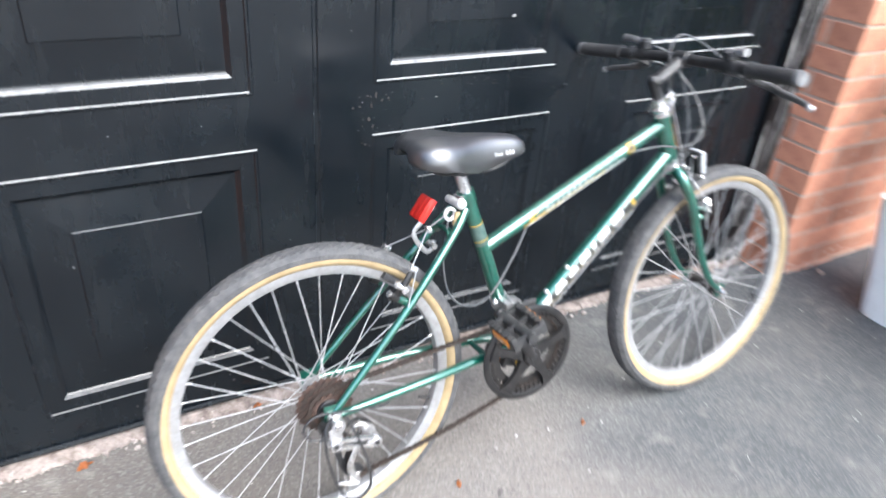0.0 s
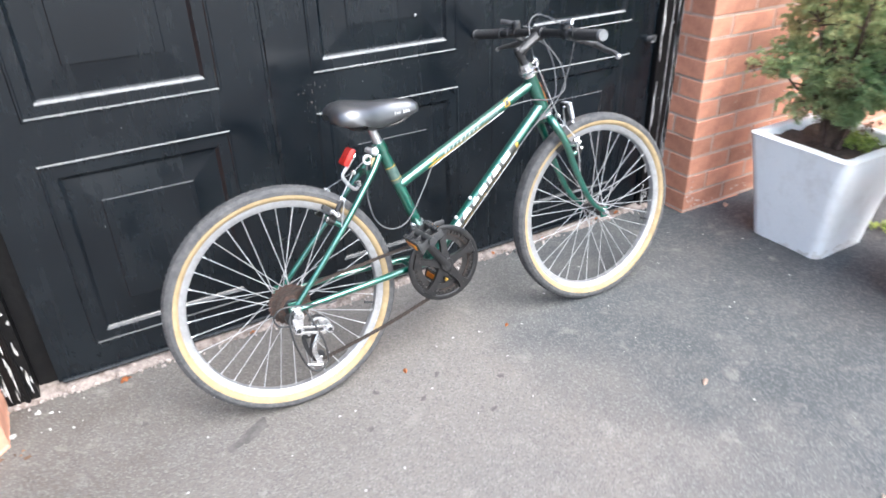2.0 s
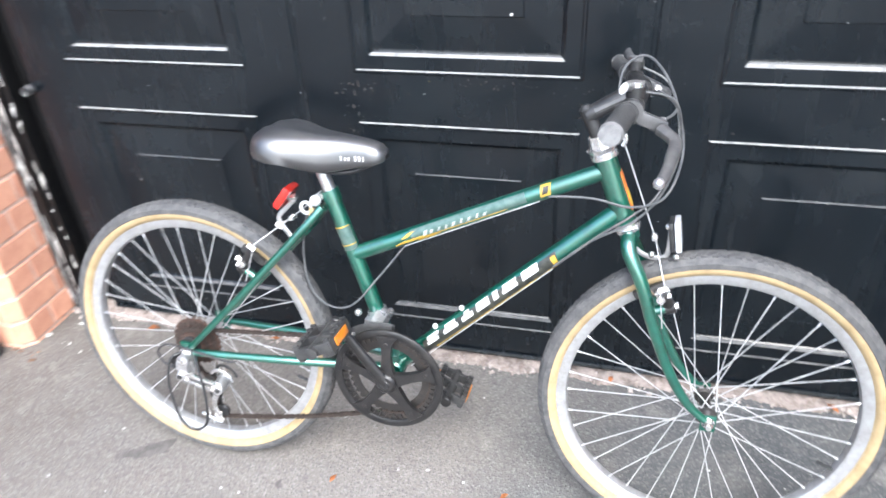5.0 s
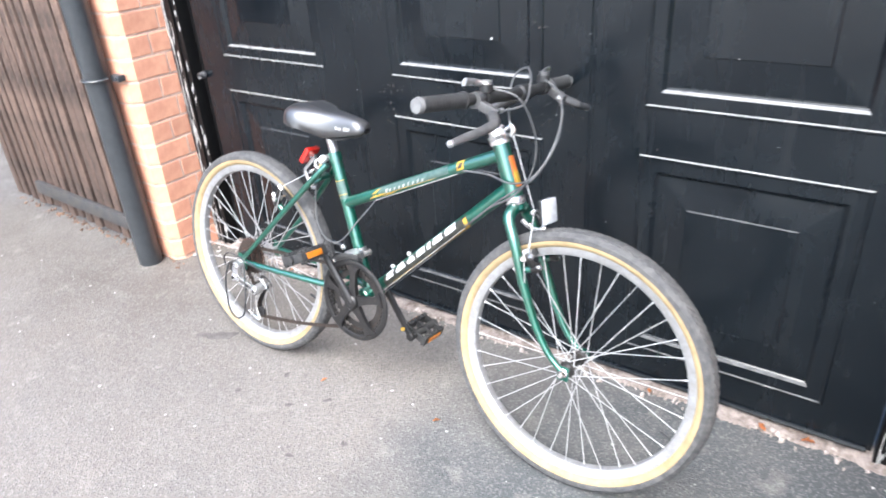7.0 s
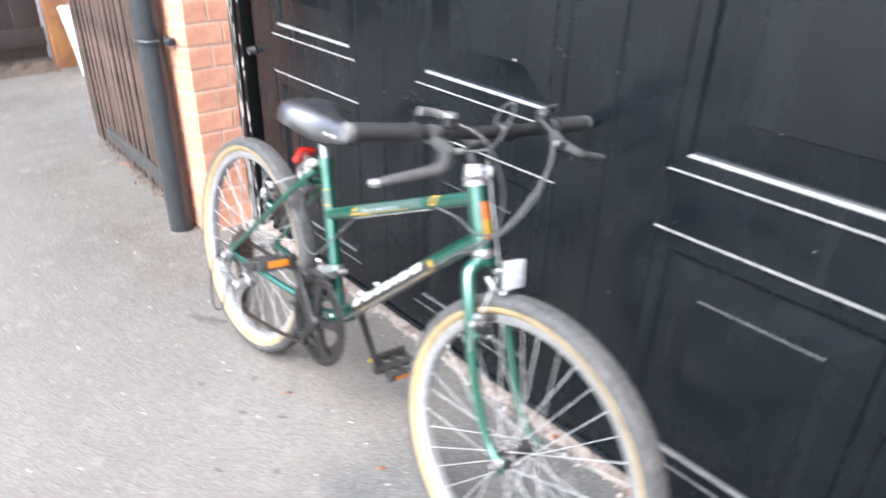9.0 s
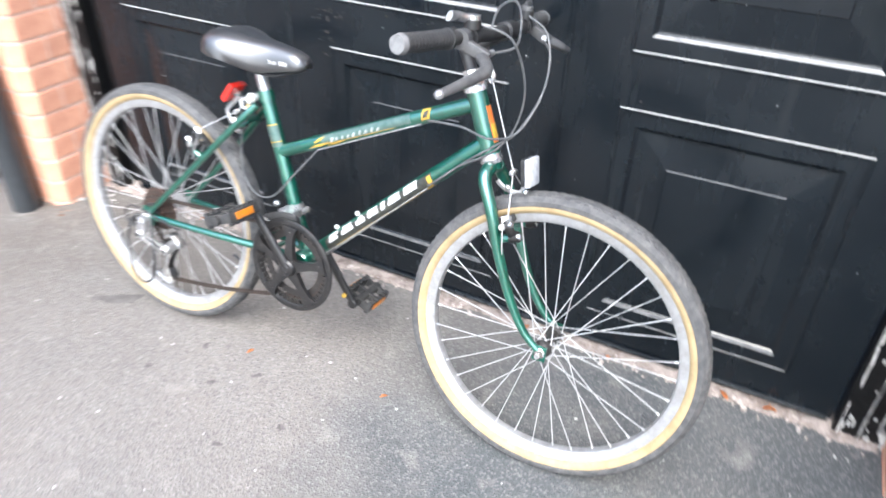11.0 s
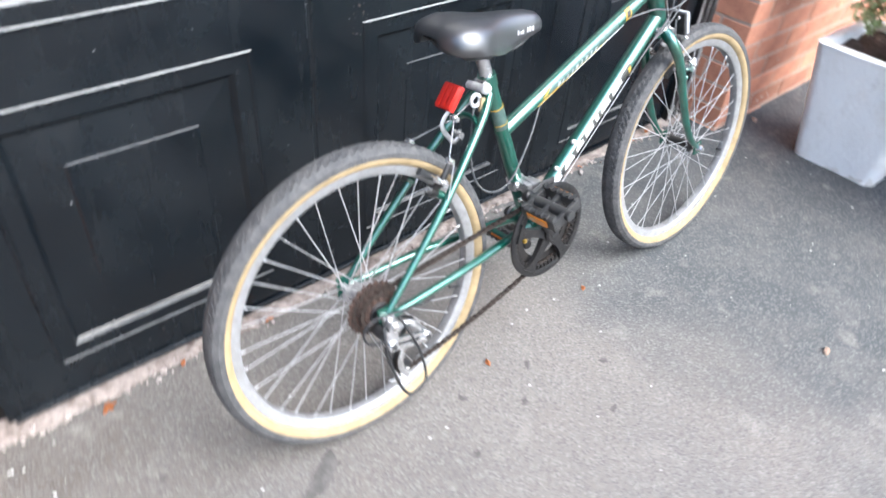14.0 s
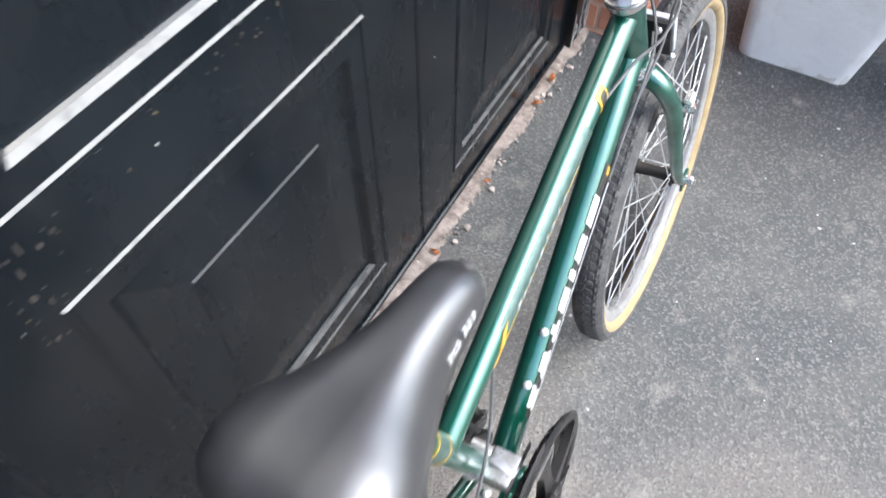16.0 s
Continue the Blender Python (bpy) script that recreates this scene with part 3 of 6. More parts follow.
for x0, x1, z0, z1, n, wide, tall in ((2.108, 2.124, 0.02, 1.3, 150, 0.0055, 0.05), (2.032, 2.041, 0.02, 1.3, 40, 0.0022, 0.045), (2.076, 2.080, 0.02, 1.3, 75, 0.0014, 0.07), (2.04, 2.11, 0.0, 0.09, 10, 0.004, 0.009), (2.05, 2.1, 0.1, 1.2, 8, 0.002, 0.006)):
    part("flaking_paint", flakes(x0, x1, JAMB_R, z0, z1, n, wide, tall), M_FLAKE, jamb_right, "flaked white paint")
for x0, x1, z0, z1, n, wide, tall in ((-0.2535, -0.243, 0.02, 1.3, 120, 0.0045, 0.05), (-0.232, -0.216, 0.0, 1.2, 40, 0.0022, 0.03), (-0.192, -0.180, 0.0, 1.2, 34, 0.003, 0.016), (-0.250, -0.228, 0.43, 0.50, 7, 0.009, 0.016)):
    part("flaking_paint", flakes(x0, x1, JAMB_L, z0, z1, n, wide, tall), M_FLAKE, jamb_left, "flaked white paint")


# lime and old paint caught on the lowest bricks of the house corner
for x0, x1, z0, z1, n, wide, tall in ((ARRIS_R + 0.004, ARRIS_R + 0.05, 0.0, 0.13, 16, 0.006, 0.004), (ARRIS_R + 0.02, ARRIS_R + 0.42, 0.0, 0.05, 22, 0.009, 0.004), (ARRIS_R + 0.05, ARRIS_R + 0.6, 0.05, 0.7, 22, 0.003, 0.006)):
    part("lime_fleck", flakes(x0, x1, WALL_Y + 0.0004, z0, z1, n, wide, tall), M_LIME, wall_right, "pale lime fleck")

chips = [(1.04, 0.872), (1.30, 0.90), (0.66, 0.86), (0.58, 0.70), (1.22, 0.705), (0.86, 0.71), (0.36, 0.70), (0.52, 0.42), (1.62, 0.87), (1.36, 0.45), (1.72, 0.70), (0.20, 0.70), (0.10, 0.45), (1.95, 0.40)]
for i, (cx, cz) in enumerate(chips):
    e = 0.0032 if i == 0 else 0.0012
    part("paint_chip", flakes(cx - e, cx + e, DOOR_Y, cz - e, cz + e, 1, e, e), M_FLAKE, door, "chip in the black paint")
for x0, x1, z0, z1, n, wide, tall in ((0.700, 0.716, 0.60, 0.73, 4, 0.003, 0.006), (1.19, 1.21, 0.60, 0.70, 2, 0.003, 0.005), (1.15, 1.24, 0.895, 0.925, 3, 0.010, 0.003)):
    part("scuff", flakes(x0, x1, DOOR_Y + 0.0008, z0, z1, n, wide, tall), M_SCUFF, door, "brown scuffed paint")


# lichen, dirt and bird specks, thickest below the ledge ends of the middle column
r = random.Random(77)
for mt, n, label in ((M_SCUFF, 110, "specks of brown dirt"), (M_MOSS_SPECK, 14, "specks of yellow lichen"), (M_DUST_GLARE_MID, 10, "grey dusty specks")):
    bm = bmesh.new()
    for _ in range(n):
        hub_x, hub_z, sx, sz = r.choice(((0.71, 0.705, 0.03, 0.022), (0.71, 0.63, 0.02, 0.02), (1.0, 0.735, 0.10, 0.008), (1.2, 0.69, 0.04, 0.03), (0.3, 0.08, 0.25, 0.03), (1.45, 0.08, 0.3, 0.03), (0.95, 0.5, 0.5, 0.25)))
        cx, cz = r.gauss(hub_x, sx), r.gauss(hub_z, sz)
        if any(a - 0.002 < cx < b + 0.002 and c - 0.002 < cz < d + 0.002 for a, b in PANEL_X for c, d in PANEL_Z):
            continue
        if not DOOR_X0 < cx < DOOR_X1 or cz < 0.05:
            continue
        w = r.choice((0.0008, 0.001, 0.0014, 0.002)) * (1.4 if mt is M_SCUFF else 1.0)
        ring = [(cx + w * math.cos(k * 1.0472) * r.uniform(0.5, 1.3), cz + w * math.sin(k * 1.0472) * r.uniform(0.5, 1.3)) for k in range(6)]
        A, B = [bm.verts.new((px, DOOR_Y - 0.0012, pz)) for px, pz in ring], [bm.verts.new((px, DOOR_Y + 0.0005, pz)) for px, pz in ring]
        bm.faces.new(A)
        for k in range(6):
            bm.faces.new((A[k], A[(k + 1) % 6], B[(k + 1) % 6], B[k]))
    part("specks", bm, mt, door, label, smooth=False)


# crumbled concrete sill under the door
def rough_strip(x0, x1, y0, y1, z, n, seed):
    r = random.Random(seed)
    bm = bmesh.new()
    rows = []
    for i in range(n + 1):
        x = x0 + (x1 - x0) * i / n
        e = 0.016 * noise.noise(Vector((x * 9, seed, 0))) + r.uniform(-0.004, 0.004) - 0.004
        row = [bm.verts.new((x, y0 + e - 0.006, -0.004))]
        for j in range(6):
            f = j / 5
            lump = noise.noise(Vector((x * 60, f * 3, seed))) * 0.005 + r.uniform(-0.0025, 0.0025)
            row.append(bm.verts.new((x + r.uniform(-0.001, 0.001), y0 + e + (y1 - y0 - e) * f, max(0.001, z * (0.45 + 0.55 * f) + lump))))
        rows.append(row)
    for i in range(n):
        for j in range(6):
            bm.faces.new((rows[i][j], rows[i + 1][j], rows[i + 1][j + 1], rows[i][j + 1]))
    return bm


sill = tagged(part("door_sill", rough_strip(-0.27, 2.12, 1.474, 1.53, 0.016, 520, 9), M_CONCRETE, angle=60), "crumbled pinkish concrete strip under the garage door", "sill", kind="structure")

# ---- rainwater pipe on the left pier ----
pipe = empty("downpipe", pose(-0.359, 1.239, 0), "dark grey plastic rainwater pipe beside the brick pier", "pipe")
bm = lathe(bmesh.new(), [(0, 0.041), (0.004, 0.043), (2.5, 0.043)], 36, closed=False)
bmesh.ops.rotate(bm, matrix=Euler((radians(90), 0, 0)).to_matrix(), verts=bm.verts)
part("pipe", bm, M_PIPE, pipe)


def clip_mesh():
    bm = bmesh.new()
    tube(bm, [(0.045 * math.cos(a), -0.045 * math.sin(a), 0) for a in [math.pi * (i / 12 * 1.1 - 0.1) for i in range(13)]], 0.005, 8, squash=1.5)
    box(bm, 0.040, 0.086, 0.026, 0.052, -0.011, 0.011, 0.003)
    tube(bm, [(0.076, 0.030, 0), (0.076, 0.018, 0)], 0.006, 10)
    return bm


for z in (0.705, 1.9):
    part("pipe_clip", clip_mesh(), M_PIPE, pipe, m=pose(0, 0, z))
# ---- garden gate of upright battens ----
GATE_X0, GATE_X1, GATE_Y = -1.545, -0.468, 1.328
gate = empty("garden_gate", pose(GATE_X0, GATE_Y, 0, 0, 0, -1.9), "dark brown wooden garden gate of upright battens", "gate")
batten_w, pitch = 0.052, 0.072
bm = box(bmesh.new(), 0, batten_w, -0.011, 0.011, 0.028, 1.75, 0.004)
batten_me = finish(bm, "batten", M_FENCE)
k = 0
while k * pitch + batten_w < GATE_X1 - GATE_X0:
    ob = new("batten", batten_me)
    ob.parent = gate
    ob.matrix_basis = pose(k * pitch + 0.004 * math.sin(k * 2.3), 0.003 * math.sin(k * 4.1), 0.006 * math.sin(k * 1.7), 0, 0.25 * math.sin(k * 3.1), 4 * math.sin(k * 5.3))
    k += 1
for z0, z1 in ((0.095, 0.150), (1.4, 1.455)):
    part("rail", box(bmesh.new(), 0.30, GATE_X1 - GATE_X0 + 0.004, -0.036, -0.0135, z0, z1, 0.004), M_GATE_IRON, gate)
# dark sheet added behind the battens, in place of shade in the gaps
part("gap_shade_sheet", box(bmesh.new(), 0.0, GATE_X1 - GATE_X0, 0.013, 0.028, 0.15, 1.72), M_GAP_DARK, gate, smooth=False)
# ---- far end of the side passage ----
far_door = empty("door_2", pose(-3.16, 0, 0), "dark brown boarded door at the end of the drive", "door")
far_door["kind"] = "structure"
for i in range(-16, 9):
    y = 0.15 + i * 0.155
    part("board", box(bmesh.new(), -0.03, 0.0, y, y + 0.15, 0.07, 2.1, 0.004), M_FAR_DOOR, far_door)
part("door_rail", box(bmesh.new(), 0.0, 0.025, -2.33, 1.545, 0.15, 0.27, 0.004), M_FAR_DOOR, far_door)
bm = bmesh.new()
rr = random.Random(17)
rows = []
for i in range(60):
    y = -2.33 + i * (1.9 + 2.33) / 59 * 0.92
    rows.append([bm.verts.new((px + rr.uniform(-0.02, 0.02), y, pz * rr.uniform(0.6, 1.2))) for px, pz in ((-3.02, -0.004), (-3.07, 0.02), (-3.13, 0.05), (-3.22, 0.06), (-3.35, 0.06))])
for A, B in zip(rows, rows[1:]):
    for k in range(4):
        bm.faces.new((A[k], A[k + 1], B[k + 1], B[k]))
tagged(part("leaf_litter", bm, M_SOIL, smooth=False), "dark soil and leaf litter heaped under the boarded door", "litter", kind="stuff")
timber = tagged(part("timber_post", box(bmesh.new(), -3.2, -3.10, 1.568, 1.69, -0.02, 2.2, 0.006), M_FAR_POST), "orange-brown timber post beside the boarded door", "post", kind="structure")
bm = box(bmesh.new(), -3.4, -3.122, 1.694, 2.10, -0.05, 2.4)
wall_far = tagged(part("wall_far", bm, M_MORTAR, smooth=False), "orange brick wall beside a timber post", "wall", kind="structure")


# ---- planters ----
def planter(name, x, y, w_top, w_bot, h, turn, label, foot=False, group="white planters by the wall"):
    th = empty(name, pose(x, y, 0, 0, 0, turn), label, "planter", group)
    r = random.Random(int(x * 100 + y * 10))

    def ring(z, w, rad):
        pts = []
        for cx, cy, a0 in ((1, 1, 0), (-1, 1, 90), (-1, -1, 180), (1, -1, 270)):
            for i in range(5):
                a = radians(a0 + 90 * i / 4)
                pts.append(Vector((cx * (w - rad) + rad * math.cos(a), cy * (w - rad) + rad * math.sin(a), z)))
            nx, ny = -cy, cx  # the next corner, half a side at a time
            a = radians(a0 + 90)
            p0 = pts[-1]
            p1 = Vector((nx * (w - rad) + rad * math.cos(a), ny * (w - rad) + rad * math.sin(a), z))
            pts += [p0.lerp(p1, k / 30) for k in range(1, 30)]
        return pts

    bm = bmesh.new()
    t, b = w_top / 2, w_bot / 2
    z0 = 0.05 if foot else 0.0
    levels = []
    for i in range(61):
        f = (i / 60) ** 1.3
        z = z0 + (h - z0 - 0.012) * f
        fz = z / h
        levels.append(ring(z, b + (t - b) * fz ** 1.15, 0.032))
    levels += [ring(h - 0.004, t + 0.001, 0.032), ring(h, t - 0.007, 0.028), ring(h, t - 0.030, 0.02), ring(h - 0.006, t - 0.036, 0.02), ring(h - 0.07, t - 0.042, 0.02)]
    loops = []
    for lv in levels:
        loops.append([bm.verts.new(p + noise.noise_vector(p * 9 + Vector((x, y, 0))) * 0.0022 + noise.noise_vector(p * 45) * 0.0006) for p in lv])
    n = len(loops[0])
    for a, c in zip(loops, loops[1:]):
        for k in range(n):
            fc = bm.faces.new((a[k], a[(k + 1) % n], c[(k + 1) % n], c[k]))
            q = fc.calc_center_median()
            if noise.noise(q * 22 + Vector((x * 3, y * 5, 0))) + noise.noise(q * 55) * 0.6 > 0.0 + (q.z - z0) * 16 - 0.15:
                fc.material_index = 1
    bm.faces.new(loops[0][::-1])
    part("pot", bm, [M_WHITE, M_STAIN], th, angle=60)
    if foot:
        bm = bmesh.new()
        lo, hi = ring(0, b - 0.004, 0.028), ring(0.051, b + (t - b) * 0.1 - 0.004, 0.028)
        A, B = [bm.verts.new(p) for p in lo], [bm.verts.new(p + Vector((0, 0, r.uniform(-0.012, 0.012)))) for p in hi]
        for k in range(n):
            bm.faces.new((A[k], A[(k + 1) % n], B[(k + 1) % n], B[k]))
        bm.faces.new(A[::-1])
        bm.faces.new(B)
        part("foot", bm, M_PLINTH, th, "bare stained foot")
    # soil
    bm = bmesh.new()
    m = 10
    e = t - 0.040
    g = [[bm.verts.new((-e + 2 * e * i / m, -e + 2 * e * j / m, h - 0.032 + r.uniform(-0.01, 0.012))) for j in range(m + 1)] for i in range(m + 1)]
    for i in range(m):
        for j in range(m):
            bm.faces.new((g[i][j], g[i + 1][j], g[i + 1][j + 1], g[i][j + 1]))
    part("soil", bm, M_SOIL, th, "dark soil")
    return th


def leaf_spray(bm, c, d, size, r, blades=9, slim=1.0):
    """One soft spray: short scale-like blades round a direction."""
    d = d.normalized()
    a = d.orthogonal().normalized()
    b = d.cross(a)
    for k in range(blades):
        an = 2 * math.pi * (k / blades + r.random() * 0.1)
        f = k / blades
        o = c + d * size * (f * 0.9)
        out = (d * r.uniform(0.5, 1.0) + (a * math.cos(an * 2.4) + b * math.sin(an * 2.4)) * r.uniform(0.5, 1.0)).normalized()
        side = out.cross(d)
        if side.length < 1e-4:
            continue
        side = side.normalized()
        ln, wd = size * r.uniform(0.35, 0.6), size * slim * r.uniform(0.10, 0.17)
        v = [bm.verts.new(p) for p in (o, o + out * ln * 0.5 + side * wd, o + out * ln, o + out * ln * 0.5 - side * wd)]
        bm.faces.new(v)


def tuft(verts, faces, c, d, size, r, blades):
    """A rosette of short stiff needles that stand out round the tip of a twig."""
    for _ in range(blades):
        out = Vector((r.gauss(0, 1), r.gauss(0, 1), r.gauss(0, 1))).normalized() * 0.9 + d
        out = out.normalized()
        side = out.cross(Vector((r.gauss(0, 1), r.gauss(0, 1), r.gauss(0, 1))))
        side = side.normalized() * size * r.uniform(0.09, 0.15)
        ln = size * r.uniform(0.6, 1.1)
        k = len(verts)
        o = c + out * size * 0.1
        verts += [o, o + out * ln * 0.6 + side, o + out * ln, o + out * ln * 0.6 - side]
        faces.append((k, k + 1, k + 2, k + 3))


def shrub(name, x, y, z, height, spread, seed, material, label, lean=(0, 0), skirt=0.09, west=-0.18):
    """Bare brown stems from the soil; higher up they fork into boughs, each of which carries lobes of tufted needles."""
    r = random.Random(seed)
    th = empty(name, pose(x, y, z), label, "shrub")
    green, dead = ([], []), ([], [])
    for i in range(22):
        wood = bmesh.new()
        a = 2 * math.pi * i * 0.382 + r.uniform(-0.2, 0.2)
        top = height * (0.36 + 0.64 * (i / 21))
        reach = spread * (1.0 if top < height * 0.7 else 0.72) * r.uniform(0.62, 1.0) * (1.05 - 0.45 * (i / 21) ** 2)
        across = math.cos(a) * reach
        across *= 1.0 if across > 0 else -west * 3.4  # cut back towards the open drive
        foot = Vector((r.uniform(-0.035, 0.035), r.uniform(-0.035, 0.035), -0.01))
        fork = Vector((foot.x + across * 0.14 + lean[0] * 0.3, foot.y + math.sin(a) * reach * 0.14 + lean[1] * 0.3, min(0.16, top * 0.45) * r.uniform(0.8, 1.1)))
        tip = Vector((across + lean[0], math.sin(a) * reach + lean[1], top))
        bend = fork.lerp(tip, 0.5) + Vector((across * 0.16, math.sin(a) * reach * 0.16, -0.02))
        line = spline([foot, foot.lerp(fork, 0.5) + Vector((r.uniform(-0.012, 0.012), r.uniform(-0.012, 0.012), 0)), fork, bend, tip], 5)
        tube(wood, line, (r.uniform(0.008, 0.013), 0.0022), 7)
        lobes = [(line[-1], line[-1] - line[-4], 0.050)]
        for j in range(11):
            b0 = line[r.randrange(9, len(line))]
            d = Vector((r.uniform(-1, 1), r.uniform(-1, 1), r.uniform(-0.25, 0.9))).normalized()
            b1 = b0 + d * r.uniform(0.05, 0.125) * (spread / 0.27)
            tube(wood, [b0, (b0 + b1) / 2 + Vector((0, 0, 0.006)), b1], (0.0028, 0.0009), 5)
            lobes.append((b1, d, r.uniform(0.030, 0.052)))
        for j in range(6):
            b0 = line[r.randrange(6, 13)]
            d = Vector((r.uniform(-1, 1), r.uniform(-1, 1), r.uniform(-0.5, 0.5))).normalized()
            tube(wood, [b0, b0 + d * r.uniform(0.03, 0.08)], (0.0020, 0.0006), 4)
        part("stem", wood, M_BARK, th, "thin brown stem")
        for c, d, rad in lobes:
            if c.x < west:
                continue
            core = math.hypot(c.x - lean[0], c.y - lean[1]) < spread * 0.42
            low = c.z < 0.13
            brown = r.random() < (0.75 if low and core else 0.18 if core or low else 0.03)
            if low and (core or r.random() < 0.5) and skirt > 0.05 or c.z < skirt or skirt > 0.05 and c.x < -0.16 and c.z < 0.2:
                continue
            up = d.normalized() * 0.5 + Vector((0, 0, 0.45))
            for _ in range(9 if brown else 27):
                q = Vector((r.gauss(0, 1), r.gauss(0, 1), r.gauss(0, 1))).normalized() * rad * r.random() ** 0.4
                tuft(*(dead if brown else green), c + q, up + q.normalized() * 0.5, r.uniform(0.011, 0.019), r, 22)
    for part_name, (verts, faces), mt, lab in (("dead_foliage", dead, M_DEAD, "dead brown needles"), ("crown", green, material, "")):
        me = bpy.data.meshes.new(part_name)
        me.from_pydata(verts, [], faces)
        me.materials.append(mt)
        ob = new(part_name, me)
        ob.parent = th
        if lab:
            ob["label"] = lab
    return th


def weeds(name, x, y, z, w, n, seed, label):
    r = random.Random(seed)
    bm = bmesh.new()
    for _ in range(n):
        c = Vector((r.uniform(-w, w), r.uniform(-w, w), 0))
        leaf_spray(bm, c, Vector((r.uniform(-0.5, 0.5), r.uniform(-0.5, 0.5), 1)), r.uniform(0.015, 0.035), r, 6)
    ob = part(name, bm, M_MOSS, smooth=False)
    ob.matrix_basis = pose(x, y, z)
    return tagged(ob, label, "weeds", kind="stuff")


P1 = (2.372, 0.967)
P2 = (2.378, 0.415)
planter("planter", *P1, 0.386, 0.276, 0.395, 0, "tapered white concrete planter beside the brick wall")
planter("planter", *P2, 0.438, 0.312, 0.395, 0, "tapered white concrete planter with a bare stained foot", foot=True)
planter("planter", -2.74, 1.795, 0.40, 0.30, 0.42, 0, "cream tapered planter standing behind the garden gate", group="")
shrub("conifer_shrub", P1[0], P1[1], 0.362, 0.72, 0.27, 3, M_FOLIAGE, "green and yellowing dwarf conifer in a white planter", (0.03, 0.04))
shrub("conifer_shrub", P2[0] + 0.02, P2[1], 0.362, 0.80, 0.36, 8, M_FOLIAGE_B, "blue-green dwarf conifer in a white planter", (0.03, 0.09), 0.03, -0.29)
weeds("weed_tuft", P1[0] + 0.06, P1[1] - 0.07, 0.366, 0.06, 130, 5, "yellow-green weeds on the planter soil")
weeds("weed_tuft", P2[0] - 0.05, P2[1] + 0.03, 0.366, 0.07, 130, 6, "yellow-green weeds on the planter soil")
weeds("weed_tuft", 2.66, 0.84, 0.0, 0.05, 30, 7, "yellow-green weeds growing between the planters")


# ---- litter on the ground ----
def fallen_leaf(x, y, turn, size, material, label, lift=0.0):
    bm = bmesh.new()
    r = random.Random(int(x * 1000 + y * 77))
    n = 8
    mid = [bm.verts.new((size * (i / n - 0.5), 0, 0.002 + 0.18 * size * math.sin(math.pi * i / n))) for i in range(n + 1)]
    for s in (-1, 1):
        edge = [bm.verts.new((size * (i / n - 0.5), s * size * 0.27 * math.sin(math.pi * min(1, (i + 0.3) / n)) * r.uniform(0.75, 1.1), 0.001 + 0.3 * size * r.random() * math.sin(math.pi * i / n))) for i in range(n + 1)]
        for i in range(n):
            bm.faces.new((mid[i], mid[i + 1], edge[i + 1], edge[i]))
    bmesh.ops.solidify(bm, geom=list(bm.faces), thickness=0.0006)
    ob = part("fallen_leaf", bm, material)
    ob.matrix_basis = pose(x, y, lift, 0, 0, turn)
    return tagged(ob, label, "leaf", "fallen leaves")


for x, y, turn, size, pale in ((0.038, 1.44, 20, 0.035, 0), (0.731, 1.058, 70, 0.022, 0), (1.10, 1.088, 40, 0.02, 0), (1.796, 1.468, 130, 0.03, 0), (1.897, 1.472, 10, 0.032, 0), (1.409, 0.584, 30, 0.03, 1), (1.437, 0.101, 60, 0.03, 1), (0.41, 1.455, 10, 0.025, 0), (1.30, 1.468, 80, 0.024, 0), (0.20, 1.452, 50, 0.02, 0), (1.52, 1.46, 120, 0.018, 0), (2.33, 1.30, 35, 0.04, 1)):
    fallen_leaf(x, y, turn, size, M_LEAF_PALE if pale else M_LEAF, "curled pale fallen leaf on the tarmac" if pale else "curled orange-brown fallen leaf on the tarmac", 0.012 if y > 1.45 else 0.001)

# loose pale grit and flakes
r = random.Random(12)
bm = bmesh.new()
for _ in range(250):
    x, y = r.uniform(-1.0, 2.3), r.uniform(-0.6, 1.44)
    s = r.choice((0.0015, 0.002, 0.002, 0.003, 0.003, 0.004, 0.005))
    a0 = r.random() * 6
    ring = [Vector((x + s * math.cos(a0 + k * 1.257) * r.uniform(0.6, 1.2), y + s * math.sin(a0 + k * 1.257) * r.uniform(0.6, 1.2), 0.0005)) for k in range(5)]
    base = [bm.verts.new(p) for p in ring]
    top = bm.verts.new((x, y, s * 0.6))
    for k in range(5):
        bm.faces.new((base[k], base[(k + 1) % 5], top))
tagged(part("grit", bm, M_GRIT, smooth=False), "pale grit and paint flakes scattered on the tarmac", "grit", kind="stuff")


def stain(x, y, lx, ly, turn, seed, label):
    r = random.Random(seed)
    n = 40
    bm = bmesh.new()
    c = bm.verts.new((0, 0, 0.0014))
    ph = [r.uniform(0, 6) for _ in range(5)]
    ring = []
    for i in range(n):
        a = 2 * math.pi * i / n
        q = 1 + 0.22 * math.sin(2 * a + ph[0]) + 0.16 * math.sin(3 * a + ph[1]) + 0.12 * math.sin(5 * a + ph[2]) + 0.1 * math.sin(9 * a + ph[3]) + r.uniform(-0.06, 0.06)
        ring.append(bm.verts.new((lx * q * math.cos(a), ly * q * math.sin(a), 0.0008)))
    for i in range(n):
        bm.faces.new((c, ring[i], ring[(i + 1) % n]))
    ob = part("ground_stain", bm, M_OIL)
    ob.matrix_basis = pose(x, y, 0, 0, 0, turn)
    return tagged(ob, label, "stain", kind="stuff")


stain(0.281, 1.045, 0.055, 0.022, 25, 1, "dark oily stain on the tarmac under the wheel")
